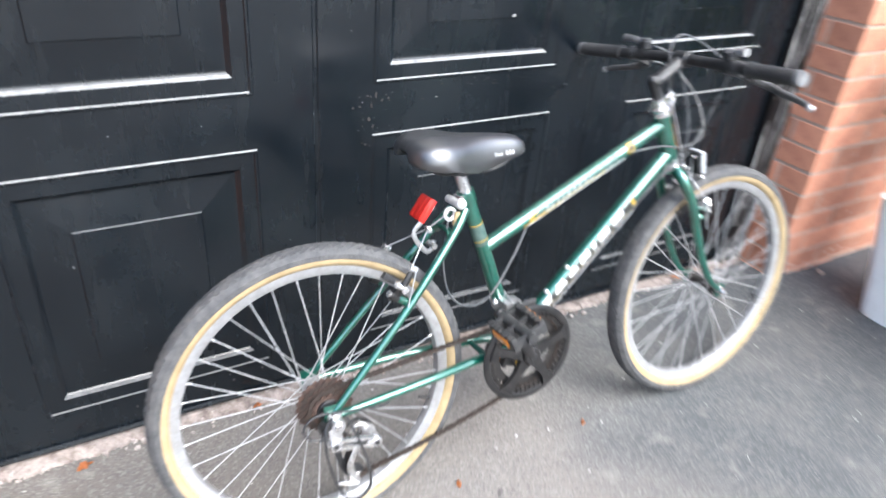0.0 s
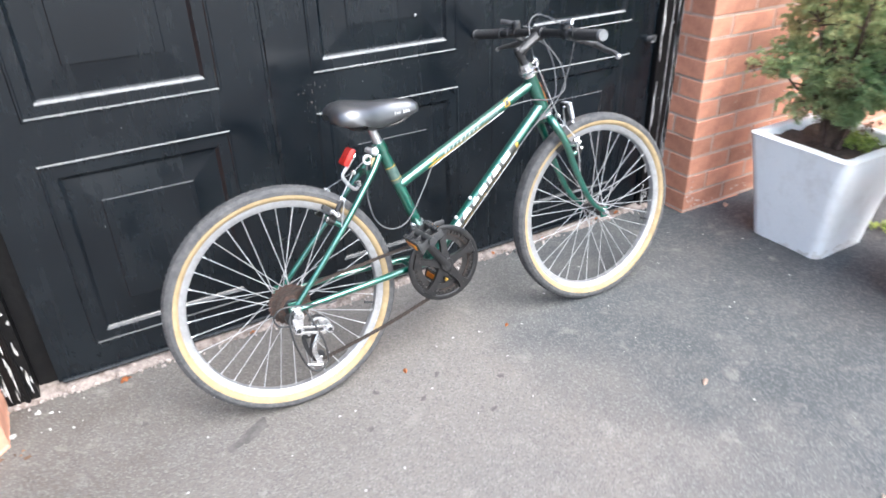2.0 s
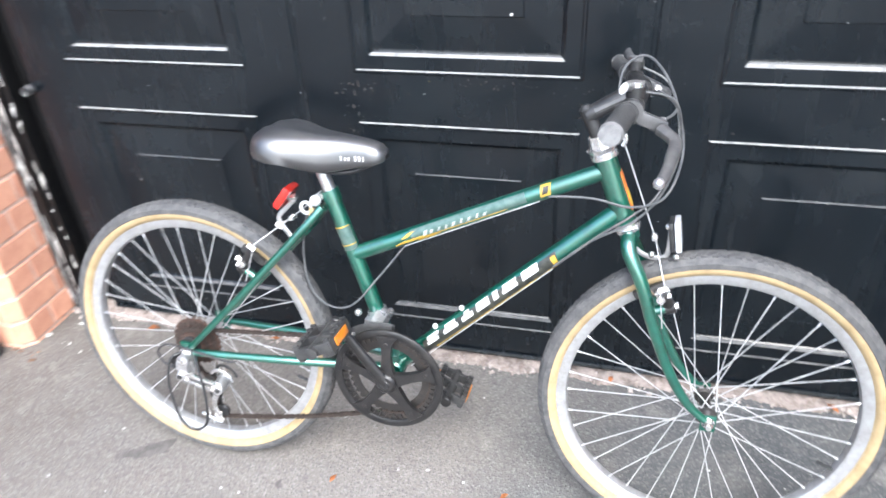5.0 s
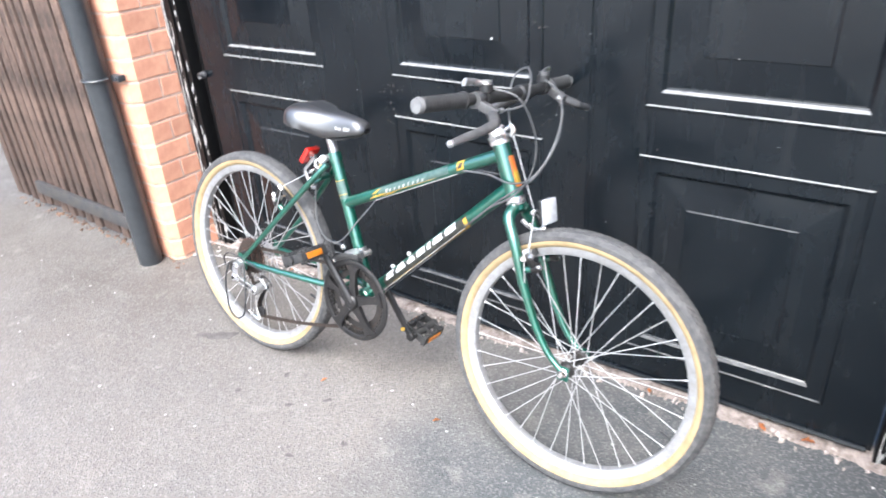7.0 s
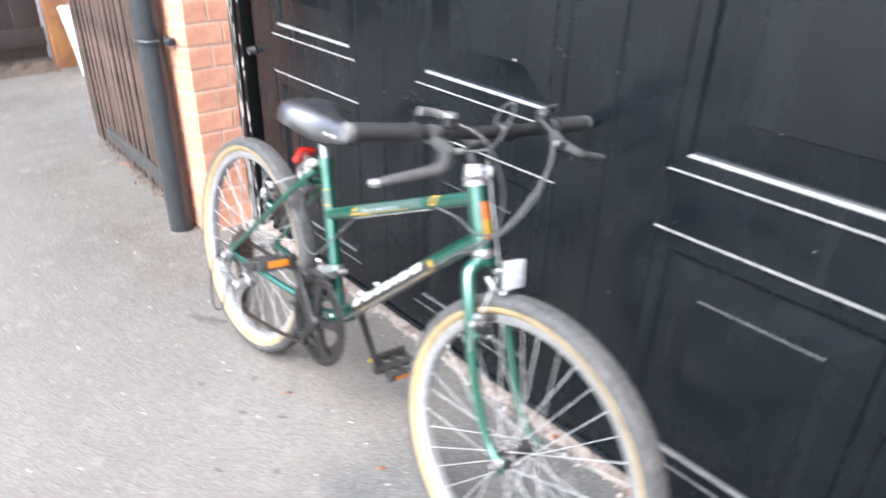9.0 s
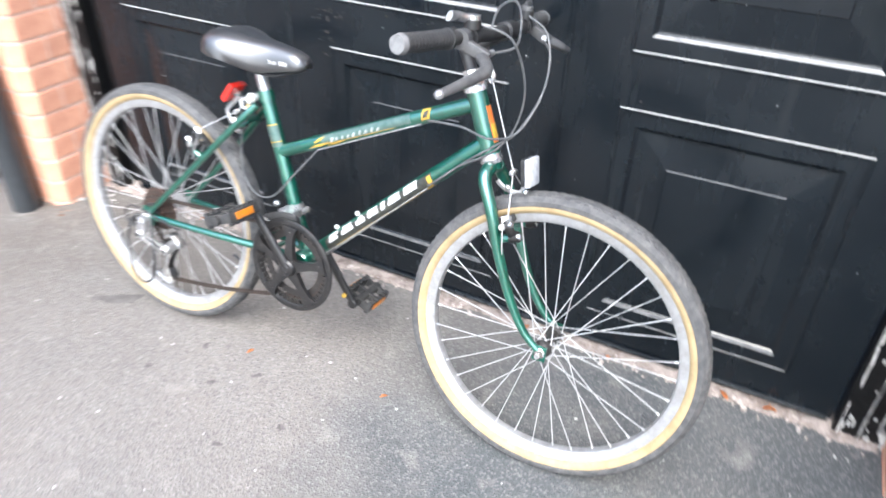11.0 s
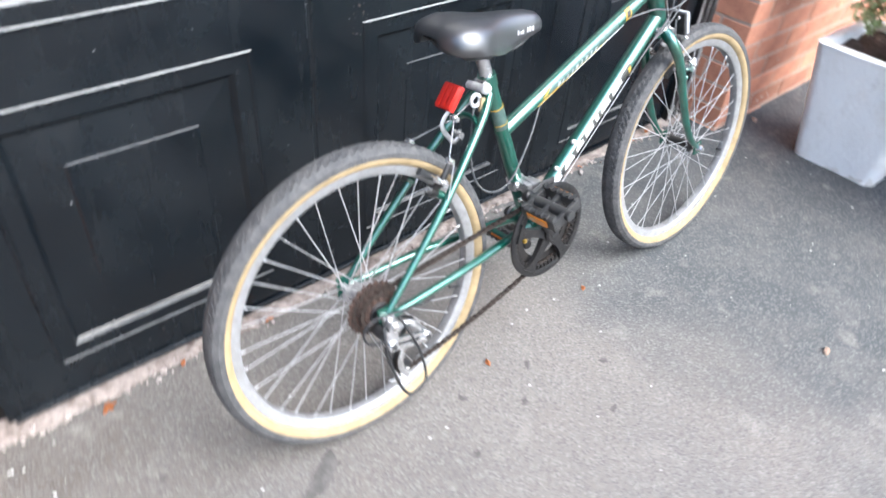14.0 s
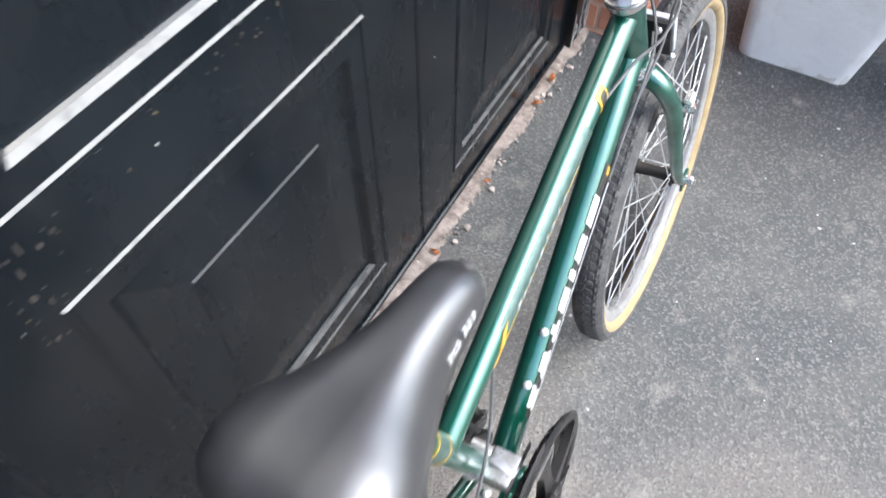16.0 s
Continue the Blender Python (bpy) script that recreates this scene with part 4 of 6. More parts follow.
for i, (x, y) in enumerate(((0.72, 0.93), (0.80, 1.0), (0.62, 1.02), (0.95, 0.9), (0.054, 1.227), (0.86, 0.80), (0.55, 0.9))):
    stain(x, y, 0.010, 0.007, 40 * i, 20 + i, "small dark spot on the tarmac")


# rubble and flakes of paint that have dropped along the sill and at the feet of the jambs
def rubble_stone(bm, c, size, r, flat=0.5):
    vs = [bm.verts.new(c + Vector((r.gauss(0, 1), r.gauss(0, 1), abs(r.gauss(0, 1)) * flat)).normalized() * size * r.uniform(0.6, 1.1) * Vector((1, 1, flat)).length / 1.5) for _ in range(9)]
    vs += [bm.verts.new(Vector((v.co.x, v.co.y, 0.0))) for v in vs[:4]]
    bmesh.ops.convex_hull(bm, input=vs)
    loose = [v for v in bm.verts if not v.link_faces]
    bmesh.ops.delete(bm, geom=loose, context="VERTS")


r = random.Random(31)
for name, mt, n, label in (("rubble", M_RUBBLE, 230, "crumbled bits of concrete along the door sill"), ("fallen_flakes", M_FLAKE, 11, "white flakes of paint dropped at the feet of the jambs")):
    bm = bmesh.new()
    for i in range(n):
        if name == "rubble":
            c = Vector((r.uniform(-0.26, 2.1), 1.470 + r.gauss(0, 0.013), 0.004))
            rubble_stone(bm, c, r.choice((0.003, 0.004, 0.004, 0.005, 0.006, 0.009)), r, 0.8)
        else:
            side = r.random() < 0.75
            c = Vector((r.gauss(-0.2, 0.07) if side else r.gauss(2.06, 0.05), 1.43 - abs(r.gauss(0, 0.055)), 0.0))
            rubble_stone(bm, c, r.choice((0.004, 0.005, 0.008, 0.012)), r, 0.25)
    tagged(part(name, bm, mt, smooth=False), label, "debris", kind="stuff")


# brown leaf bits blown against the foot of the gate and the pier
r = random.Random(44)
bm = bmesh.new()
for _ in range(150):
    f = r.random()
    gx = GATE_X0 + (GATE_X1 - GATE_X0 + 0.25) * f
    rubble_stone(bm, Vector((gx, GATE_Y - 0.036 * f - abs(r.gauss(0, 0.018)), 0.001)), r.choice((0.004, 0.005, 0.007, 0.010)), r, 0.35)
tagged(part("leaf_debris", bm, M_DEBRIS, smooth=False), "brown crumbled leaves along the foot of the gate", "debris", kind="stuff")


# ---- bicycle ----
# its own axes: x forward from the rear axle, y to the door side, z up in the plane of the wheels
HUB_R, HUB_F = Vector((0, 0, 0.2995)), Vector((1.003, 0, 0.2975))
BB = Vector((0.428, 0, 0.296))
CLAMP = Vector((0.310, 0, 0.644))
HEAD_T, HEAD_B = Vector((0.788, 0, 0.742)), Vector((0.832, 0, 0.632))
AXIS = (HEAD_T - HEAD_B).normalized()
bike = empty("bicycle", pose(0.450, 1.0945, 0, -9.2, 0, -0.57), "green mixte-frame bicycle with tan-wall tyres leaning on the garage door", "bicycle")


def wheel(name, hub, rear, turn, seed):
    rim_me = bmesh.new()
    lathe(rim_me, [(-0.0125, 0.2662), (-0.0140, 0.2645), (-0.0130, 0.2495), (-0.0095, 0.2450), (0.0, 0.2430), (0.0095, 0.2450), (0.0130, 0.2495), (0.0140, 0.2645), (0.0125, 0.2662), (0.009, 0.256), (-0.009, 0.256)], 96)
    rim = part(name, rim_me, M_RIM, bike, "dull alloy rim", pose(*hub, 0, turn, 0))
    # tyre: tan sidewalls and a dark tread
    bm = bmesh.new()
    prof = [(0.0110, 0.2610), (0.0165, 0.2645), (0.0208, 0.269), (0.0224, 0.2740), (0.0225, 0.2785)]
    lathe(bm, prof + [(-y, rr) for y, rr in prof[::-1]], 96)
    part("tyre_sidewall", bm, M_CREAM, rim, "tan rubber sidewall")
    bm = bmesh.new()
    cap = [(0.0218, 0.2765), (0.0238, 0.2785), (0.0238, 0.2870), (0.0168, 0.2952), (0.0, 0.2980), (-0.0168, 0.2952), (-0.0238, 0.2870), (-0.0238, 0.2785), (-0.0218, 0.2765)]
    lathe(bm, cap, 96)
    # chevron tread blocks
    nb = 110
    for i in range(nb):
        a = 2 * math.pi * i / nb
        for y, half, tilt, rad, ph in ((0.0052, 0.0045, 0.35, 0.2978, 0.0), (-0.0052, 0.0045, -0.35, 0.2978, 0.5), (0.0160, 0.0046, -0.3, 0.2952, 0.5), (-0.0160, 0.0046, 0.3, 0.2952, 0.0)):
            an = a + ph * 2 * math.pi / nb
            e_r = Vector((math.cos(an), 0, math.sin(an)))
            e_t = Vector((-math.sin(an), 0, math.cos(an)))
            e_y = Vector((0, 1, 0))
            slope = math.asin(max(-0.8, min(0.8, y / 0.026)))
            n_ = (e_r * math.cos(slope) + e_y * math.sin(slope))
            s_ = (e_y * math.cos(slope) - e_r * math.sin(slope))
            c = e_r * rad + e_y * y
            ln = 0.0047
            low = [c + s_ * half * sx + e_t * (ln * st + tilt * half * sx) - n_ * 0.001 for sx, st in ((-1, -1), (1, -1), (1, 1), (-1, 1))]
            top = [c + s_ * half * 0.8 * sx + e_t * (ln * 0.8 * st + tilt * half * sx) + n_ * 0.0001 for sx, st in ((-1, -1), (1, -1), (1, 1), (-1, 1))]
            L, T = [bm.verts.new(p) for p in low], [bm.verts.new(p) for p in top]
            bm.faces.new(T)
            for q in range(4):
                bm.faces.new((L[q], L[(q + 1) % 4], T[(q + 1) % 4], T[q]))
    part("tyre_tread", bm, M_TYRE, rim, "worn grey rubber tread")
    # hub
    yl, yr = (0.032, -0.018) if rear else (0.031, -0.031)
    fr = 0.0215 if rear else 0.018
    bm = bmesh.new()
    lathe(bm, [(yl + 0.008, 0.009), (yl + 0.003, 0.013), (yl + 0.002, fr), (yl - 0.001, fr), (yl - 0.004, 0.011), (0.0, 0.0095), (yr + 0.004, 0.011), (yr + 0.001, fr), (yr - 0.002, fr), (yr - 0.003, 0.013), (yr - 0.008, 0.009)], 28, closed=False)
    part("hub", bm, M_ALLOY if rear else M_RING, rim)
    ye = 0.082 if rear else 0.068
    bm = bmesh.new()
    lathe(bm, [(-ye, 0.0045), (ye, 0.0045)], 14, closed=False)
    part("axle", bm, M_ALLOY, rim)
    for s in (-1, 1):
        bm = bmesh.new()
        disc_y(bm, (0, 0, 0), 0.011, s * (ye - 0.018), s * (ye - 0.014), 20)
        lathe(bm, [(s * (ye - 0.014), 0.0085), (s * (ye - 0.006), 0.0085), (s * (ye - 0.003), 0.0065)], 6, closed=False)
        part("axle_nut", bm, M_CHROME, rim)
    # spokes, laced three-cross
    ns, cross = 36, 82 if rear else 74
    for side in (0, 1):
        y = yl if side == 0 else yr
        for sense in (-1, 1):
            bm = bmesh.new()
            a_hub = radians(sense * cross)
            p0 = Vector((fr * 0.86 * math.cos(a_hub), y, fr * 0.86 * math.sin(a_hub)))
            p1 = Vector((0.247, (0.003 if side == 0 else -0.003), 0))
            tube(bm, [p0, p1], 0.00115, 5)
            tube(bm, [p1 - (p1 - p0).normalized() * 0.011, p1 + (p1 - p0).normalized() * 0.002], 0.0019, 6)
            me = finish(bm, "spoke", M_SPOKE)
            for k in range(ns // 4):
                ob = new("spoke", me)
                ob.parent = rim
                ob.matrix_basis = pose(0, 0, 0, 0, -360 / ns * (4 * k + side + (2 if sense > 0 else 0)), 0)
    bm = tube(bmesh.new(), [(0.247, 0, 0), (0.218, 0, 0)], 0.0032, 8)
    part("valve", bm, M_BLACK, rim, m=pose(0, 0, 0, 0, 25, 0))
    return rim


rear_wheel = wheel("rear_wheel", HUB_R, True, -5.5, 1)
front_wheel = wheel("front_wheel", HUB_F, False, -2, 2)

# rusty freewheel
for i, (rad, y) in enumerate(((0.052, -0.030), (0.046, -0.035), (0.040, -0.040), (0.034, -0.045), (0.029, -0.050))):
    bm = bmesh.new()
    teeth = int(rad * 2 * math.pi / 0.0127)
    ring = []
    for k in range(teeth * 4):
        a = 2 * math.pi * k / (teeth * 4)
        q = rad + (0.003, 0.0016, -0.002, 0.0016)[k % 4]
        ring.append((q * math.cos(a), q * math.sin(a)))
    A = [bm.verts.new((x, y - 0.001, z)) for x, z in ring]
    B = [bm.verts.new((x, y + 0.001, z)) for x, z in ring]
    bm.faces.new(A)
    bm.faces.new(B[::-1])
    for k in range(len(A)):
        bm.faces.new((A[k], A[(k + 1) % len(A)], B[(k + 1) % len(A)], B[k]))
    part("sprocket", bm, M_RUST if i % 2 == 0 else M_CHAIN, rear_wheel, smooth=False)
bm = disc_y(bmesh.new(), (0, 0, 0), 0.022, -0.020, -0.057, 24)
part("freewheel_body", bm, M_BLACK, rear_wheel)

# frame
bm = bmesh.new()
disc_y(bm, BB, 0.021, -0.036, 0.036, 26, 0.003)
frame_ob = part("frame", bm, M_GREEN, bike)
for s in (-1, 1):
    part("dropout", box(bmesh.new(), -0.014, 0.018, s * 0.066 - 0.0025, s * 0.066 + 0.0025, 0.272, 0.318, 0.0015), M_GREEN, frame_ob)
part("stay_bridge", tube(bmesh.new(), spline([(0.262, -0.032, 0.570), (0.268, -0.014, 0.578), (0.268, 0.014, 0.578), (0.262, 0.032, 0.570)], 5), 0.0105, 14, squash=0.55), M_GREEN, frame_ob)
part("stay_bridge", tube(bmesh.new(), [(0.345, -0.025, 0.297), (0.345, 0.025, 0.297)], 0.006, 10), M_GREEN, frame_ob)
TT0, TT1 = Vector((0.352, 0, 0.524)), HEAD_T + (HEAD_B - HEAD_T) * 0.20
DT0, DT1 = BB.copy(), HEAD_T + (HEAD_B - HEAD_T) * 0.80
TT_R, DT_R = 0.0145, 0.0165
part("top_tube", tube(bmesh.new(), [TT0, TT1], TT_R, 20), M_GREEN, frame_ob)
part("down_tube", tube(bmesh.new(), [DT0, DT1], DT_R, 20), M_GREEN, frame_ob)
part("seat_tube", tube(bmesh.new(), [BB, CLAMP], 0.0148, 20), M_GREEN, frame_ob)
bm = tube(bmesh.new(), [HEAD_B, HEAD_T], 0.0185, 24)
part("head_tube", bm, M_GREEN, frame_ob)
bm = tube(bmesh.new(), [CLAMP - Vector((-0.0065, 0, 0.019)), CLAMP + Vector((-0.001, 0, 0.003))], 0.0172, 22)
part("seat_lug", bm, M_GREEN, frame_ob)
for s in (-1, 1):
    part("seat_stay", tube(bmesh.new(), spline([(0.300, s * 0.017, 0.617), (0.262, s * 0.034, 0.573), (0.15, s * 0.055, 0.452), (0.006, s * 0.066, 0.303)], 6), (0.0088, 0.0068), 14), M_GREEN, frame_ob)
    part("chain_stay", tube(bmesh.new(), spline([(0.415, s * 0.024, 0.296), (0.33, s * 0.036, 0.299), (0.2, s * 0.054, 0.299), (0.012, s * 0.066, 0.2945)], 6), (0.0105, 0.0075), 14), M_GREEN, frame_ob)

# decals, as plain shapes
bm = tube_patch(bmesh.new(), TT0, TT1, TT_R, 0.125, 0.345, -22, 52)
part("decal", bm, M_SILVER_D, frame_ob, "grey script panel on the top tube")
for a, b_, lo, hi, sl in ((0.150, 0.157, -18, 14, 0.006), (0.163, 0.168, -16, 6, 0.005), (0.178, 0.183, -16, 8, 0.005), (0.192, 0.197, -18, 6, 0.004), (0.206, 0.212, -16, 10, 0.005), (0.223, 0.227, -14, 16, 0.005), (0.236, 0.242, -16, 8, 0.005), (0.253, 0.257, -16, 14, 0.005), (0.266, 0.272, -16, 6, 0.005)):
    part("decal", tube_patch(bmesh.new(), TT0, TT1, TT_R, a, b_, lo, hi, sl, 0.0012), M_SCRIPT_D, frame_ob, "pale script shape")
for a, b_, lo, hi in ((0.098, 0.140, -30, -14), (0.114, 0.126, 4, 34), (0.142, 0.172, -42, -32), (0.120, 0.300, -27, -24)):
    part("decal", tube_patch(bmesh.new(), TT0, TT1, TT_R, a, b_, lo, hi, 0.018, 0.0013), M_YELLOW, frame_ob, "yellow flash shape")
part("decal", tube_patch(bmesh.new(), TT0, TT1, TT_R, 0.372, 0.390, -20, 60, 0.006, 0.001), M_YELLOW, frame_ob, "yellow decal")
part("decal", tube_patch(bmesh.new(), TT0, TT1, TT_R, 0.376, 0.386, -4, 40, 0.006, 0.0016), M_BLACK_D, frame_ob, "dark decal")
part("decal", tube_patch(bmesh.new(), DT0, DT1, DT_R, 0.078, 0.398, -88, 34, 0.012, 0.0008, 14), M_BLACK_D, frame_ob, "black decal panel on the down tube")
for lo, hi in ((-52, -48), (-60, -57)):
    part("decal", tube_patch(bmesh.new(), DT0, DT1, DT_R, 0.100, 0.392, lo, hi, 0.0, 0.0012, 2), M_YELLOW, frame_ob, "thin gold line on the black panel")
# heavy white blocks along the down tube, each notched a little differently
x = 0.091
for w, low_cut, top_cut in ((0.033, 0.010, 0.004), (0.038, 0.004, 0.013), (0.027, 0.0, 0.015), (0.031, 0.0, 0.002), (0.012, 0.0, 0.0), (0.036, 0.003, 0.005), (0.037, 0.001, 0.001)):
    bm = bmesh.new()
    for s0, s1, lo, hi in ((x, x + w - low_cut * 0.4, -6, 13), (x + low_cut * 0.5, x + w - low_cut, 13, 22), (x + top_cut * 0.5, x + w - top_cut * 0.5, 22, 42)):
        tube_patch(bm, DT0, DT1, DT_R, s0 + 0.0001 * (lo + hi) / 2, s1 + 0.0001 * (lo + hi) / 2, lo, hi, 0.0001 * (hi - lo), 0.0013, 3)
    part("decal", bm, M_WHITE_D, frame_ob, "white block shape on the down tube")
    x += w + 0.0095
part("decal", tube_patch(bmesh.new(), DT0, DT1, DT_R, 0.388, 0.398, -50, 20, 0.004, 0.0013), M_YELLOW, frame_ob, "yellow decal")
ST0, ST1 = BB, CLAMP
for a, b_, mt, lab in ((0.252, 0.300, M_SILVER_D, "grey band round the seat tube"), (0.262, 0.264, M_YELLOW, "thin gold band"), (0.298, 0.3, M_YELLOW, "thin gold band")):
    part("decal", tube_patch(bmesh.new(), ST0, ST1, 0.0148, a, b_, -70, 80, 0.0, 0.0006 if mt is M_SILVER_D else 0.0011, 14), mt, frame_ob, lab)
m = tilted(HEAD_B, HEAD_T)
bm = tube_patch(bmesh.new(), HEAD_B, HEAD_T, 0.0185, 0.022, 0.088, 240, 300, 0, 0.0012)
part("head_badge", bm, M_ORANGE_D, frame_ob, "orange head badge")
bm = tube_patch(bmesh.new(), HEAD_B, HEAD_T, 0.0185, 0.030, 0.055, 244, 296, 0, 0.002)
part("head_badge", bm, M_YELLOW, frame_ob, "yellow head badge shape")
# cable stops on the down tube
for s in (0.125, 0.193):
    c = DT0 + (DT1 - DT0).normalized() * s + Vector((-0.013, -0.008, 0.014))
    part("cable_stop", ball(bmesh.new(), c, 0.0055), M_WHITE_D, frame_ob, "white cable stop")

# headset, fork
bm = bmesh.new()
mh = HEAD_T
tube(bm, [mh - AXIS * 0.002, mh + AXIS * 0.006], 0.0225, 24)
tube(bm, [mh + AXIS * 0.006, mh + AXIS * 0.016], (0.021, 0.0250), 24)
tube(bm, [mh + AXIS * 0.016, mh + AXIS * 0.026], 0.0190, 8)
tube(bm, [mh + AXIS * 0.026, mh + AXIS * 0.036], 0.0172, 8)
part("headset", bm, M_CHROME, bike, "chrome headset cups")
bm = bmesh.new()
tube(bm, [HEAD_B + AXIS * 0.003, HEAD_B - AXIS * 0.006], 0.0205, 24)
tube(bm, [HEAD_B - AXIS * 0.006, HEAD_B - AXIS * 0.014], (0.023, 0.020), 24)
part("headset", bm, M_CHROME, bike, "chrome lower headset cup")
CROWN = HEAD_B - AXIS * 0.02
bm = tube(bmesh.new(), [HEAD_B - AXIS * 0.010, CROWN - AXIS * 0.006], 0.0165, 20)
tube(bm, spline([CROWN + Vector((0, -0.030, -0.008)), CROWN + Vector((0, -0.012, 0.000)), CROWN + Vector((0, 0.012, 0.000)), CROWN + Vector((0, 0.030, -0.008))], 5), 0.0125, 14)
fork = part("fork", bm, M_GREEN, bike)
for s in (-1, 1):
    p = [CROWN + Vector((0.0, s * 0.018, -0.001)), CROWN + Vector((0.002, s * 0.036, -0.018)), CROWN - AXIS * 0.075 + Vector((0, s * 0.047, 0)), Vector((0.893, s * 0.050, 0.470)), Vector((0.930, s * 0.050, 0.385)), Vector((0.965, s * 0.050, 0.330)), Vector((1.000, s * 0.050, 0.300))]
    part("fork_leg", tube(bmesh.new(), spline(p, 6), (0.0135, 0.0068), 16), M_GREEN, fork)
    part("fork_end", box(bmesh.new(), 0.99, 1.016, s * 0.050 - 0.0025, s * 0.050 + 0.0025, 0.280, 0.312, 0.0015), M_GREEN, fork)

# stem and bar
QUILL = Vector((0.754, 0, 0.812))
BAR = Vector((0.832, 0, 0.850))
bm = tube(bmesh.new(), [HEAD_T + AXIS * 0.03, QUILL + AXIS * 0.004], 0.0112, 20)
tube(bm, [QUILL + AXIS * 0.004, QUILL + AXIS * 0.010], (0.0112, 0.006), 20)
tube(bm, spline([QUILL - AXIS * 0.008, QUILL + Vector((0.026, 0, 0.008)), BAR + Vector((-0.01, 0, -0.005))], 6), 0.0135, 16)
stem = part("stem", bm, M_BLACK, bike, "black quill stem with worn silver sides")
bm = disc_y(bmesh.new(), BAR, 0.0165, -0.019, 0.019, 22, 0.003)
part("bar_clamp", bm, M_BLACK, stem)
bm = tube(bmesh.new(), [QUILL + Vector((0.014, -0.0085, 0.002)), BAR + Vector((-0.012, -0.0088, -0.008))], 0.0062, 8)
part("worn_flank", bm, M_LEVER, stem, "worn bare metal")
half = 0.287
bar_pts = [Vector((0.797, -half, 0.852)), Vector((0.812, -0.17, 0.851)), Vector((0.830, -0.06, 0.850)), BAR, Vector((0.830, 0.06, 0.850)), Vector((0.810, 0.17, 0.848)), Vector((0.794, half, 0.846))]
handlebar = part("handlebar", tube(bmesh.new(), spline(bar_pts, 6), 0.0112, 16), M_BLACK, bike, "black handlebar resting on the door", Matrix.Translation((0, -0.011, 0)))
for s in (-1, 1):
    g0, g1 = Vector((0.797 if s < 0 else 0.794, s * half, 0.852 if s < 0 else 0.846)), Vector((0.8125 if s < 0 else 0.8105, s * 0.170, 0.851 if s < 0 else 0.848))
    d = (g1 - g0).normalized()
    # one ribbed sleeve with a flange at its inner end
    prof = [(0.004, 0.0150), (0.010, 0.0152)]
    for k in range(13):
        q = 0.012 + 0.008 * k
        prof += [(q, 0.0152), (q + 0.0006, 0.0160), (q + 0.0042, 0.0160), (q + 0.0048, 0.0152)]
    ln = (g1 - g0).length
    prof += [(ln - 0.005, 0.0152), (ln - 0.0045, 0.018), (ln + 0.0015, 0.018), (ln + 0.002, 0.0165)]
    bm = tube(bmesh.new(), [g0 + d * q for q, _ in prof], [rr * 0.9 for _, rr in prof], 20)
    grip = part("grip", bm, M_GRIP, handlebar)
    bm = tube(bmesh.new(), [g0 - d * 0.003, g0 + d * 0.006], (0.0130, 0.0150), 20)
    part("grip_end", bm, M_GRIP_END, handlebar, "worn pale grip end")
    # brake lever
    bm = bmesh.new()
    c = Vector((0.820, s * 0.140, 0.849))
    tube(bm, [c + Vector((0, -0.008, 0)), c + Vector((0, 0.008, 0))], 0.0155, 16)
    box(bm, 0.0, 0.040, -0.008, 0.008, -0.012, 0.006, 0.003, Matrix.Translation(c + Vector((0.010, 0, -0.004))) @ pose(0, 0, 0, 0, 22, s * -10))
    lever = part("brake_lever", bm, M_LEVER, handlebar)
    pv = c + Vector((0.040, s * 0.004, -0.022))
    tip = Vector((0.858, s * 0.272, 0.794))
    bm = tube(bmesh.new(), spline([pv, pv + Vector((0.018, s * 0.022, -0.010)), Vector((0.874, s * 0.20, 0.808)), Vector((0.866, s * 0.25, 0.800)), tip], 6), (0.0092, 0.0050), 12, squash=1.25)
    part("lever_blade", bm, M_LEVER, handlebar)
    part("lever_tip", ball(bmesh.new(), tip, 0.0072), M_ALLOY, handlebar, "worn silver lever tip")
    part("barrel_adjuster", tube(bmesh.new(), [pv + Vector((0.0, -s * 0.010, 0.004)), pv + Vector((0.002, -s * 0.030, 0.006))], 0.005, 10), M_ALLOY, handlebar)
    # thumb shifter
    bm = bmesh.new()
    q = Vector((0.823, s * 0.112, 0.862))
    tube(bm, [q + Vector((0, -0.006, -0.012)), q + Vector((0, 0.006, -0.012))], 0.0145, 16)
    tube(bm, [q + Vector((0, 0, 0.0)), q + Vector((0, 0, 0.014))], 0.013, 16)
    part("shifter_clamp", bm, M_BLACK, handlebar)
    bm = tube(bmesh.new(), [q + Vector((0, 0, 0.013)), q + Vector((0, 0, 0.021))], 0.0110, 16)
    part("shifter_cap", bm, M_ALLOY if s < 0 else M_LEVER, handlebar, "round shifter cap")
    bm = tube(bmesh.new(), spline([q + Vector((0, 0, 0.012)), q + Vector((-0.012, s * 0.022, 0.018)), q + Vector((-0.016, s * 0.050, 0.020))], 5), (0.006, 0.0085), 10, squash=0.6)
    part("shifter_lever", bm, M_ALLOY if s < 0 else M_LEVER, handlebar, "worn silver thumb lever" if s < 0 else "worn grey thumb lever")

# seat post and saddle
SP_DIR = (CLAMP - BB).normalized()
SP_TOP = CLAMP + SP_DIR * 0.058
part("seatpost", tube(bmesh.new(), [CLAMP - SP_DIR * 0.02, SP_TOP], 0.0122, 20), M_ALLOY, bike, "silver seat post")
bm = bmesh.new()
tube(bm, [CLAMP + Vector((-0.014, -0.012, -0.009)), CLAMP + Vector((-0.014, 0.012, -0.009))], 0.0062, 12)
part("seat_bolt", bm, M_CHROME, bike)


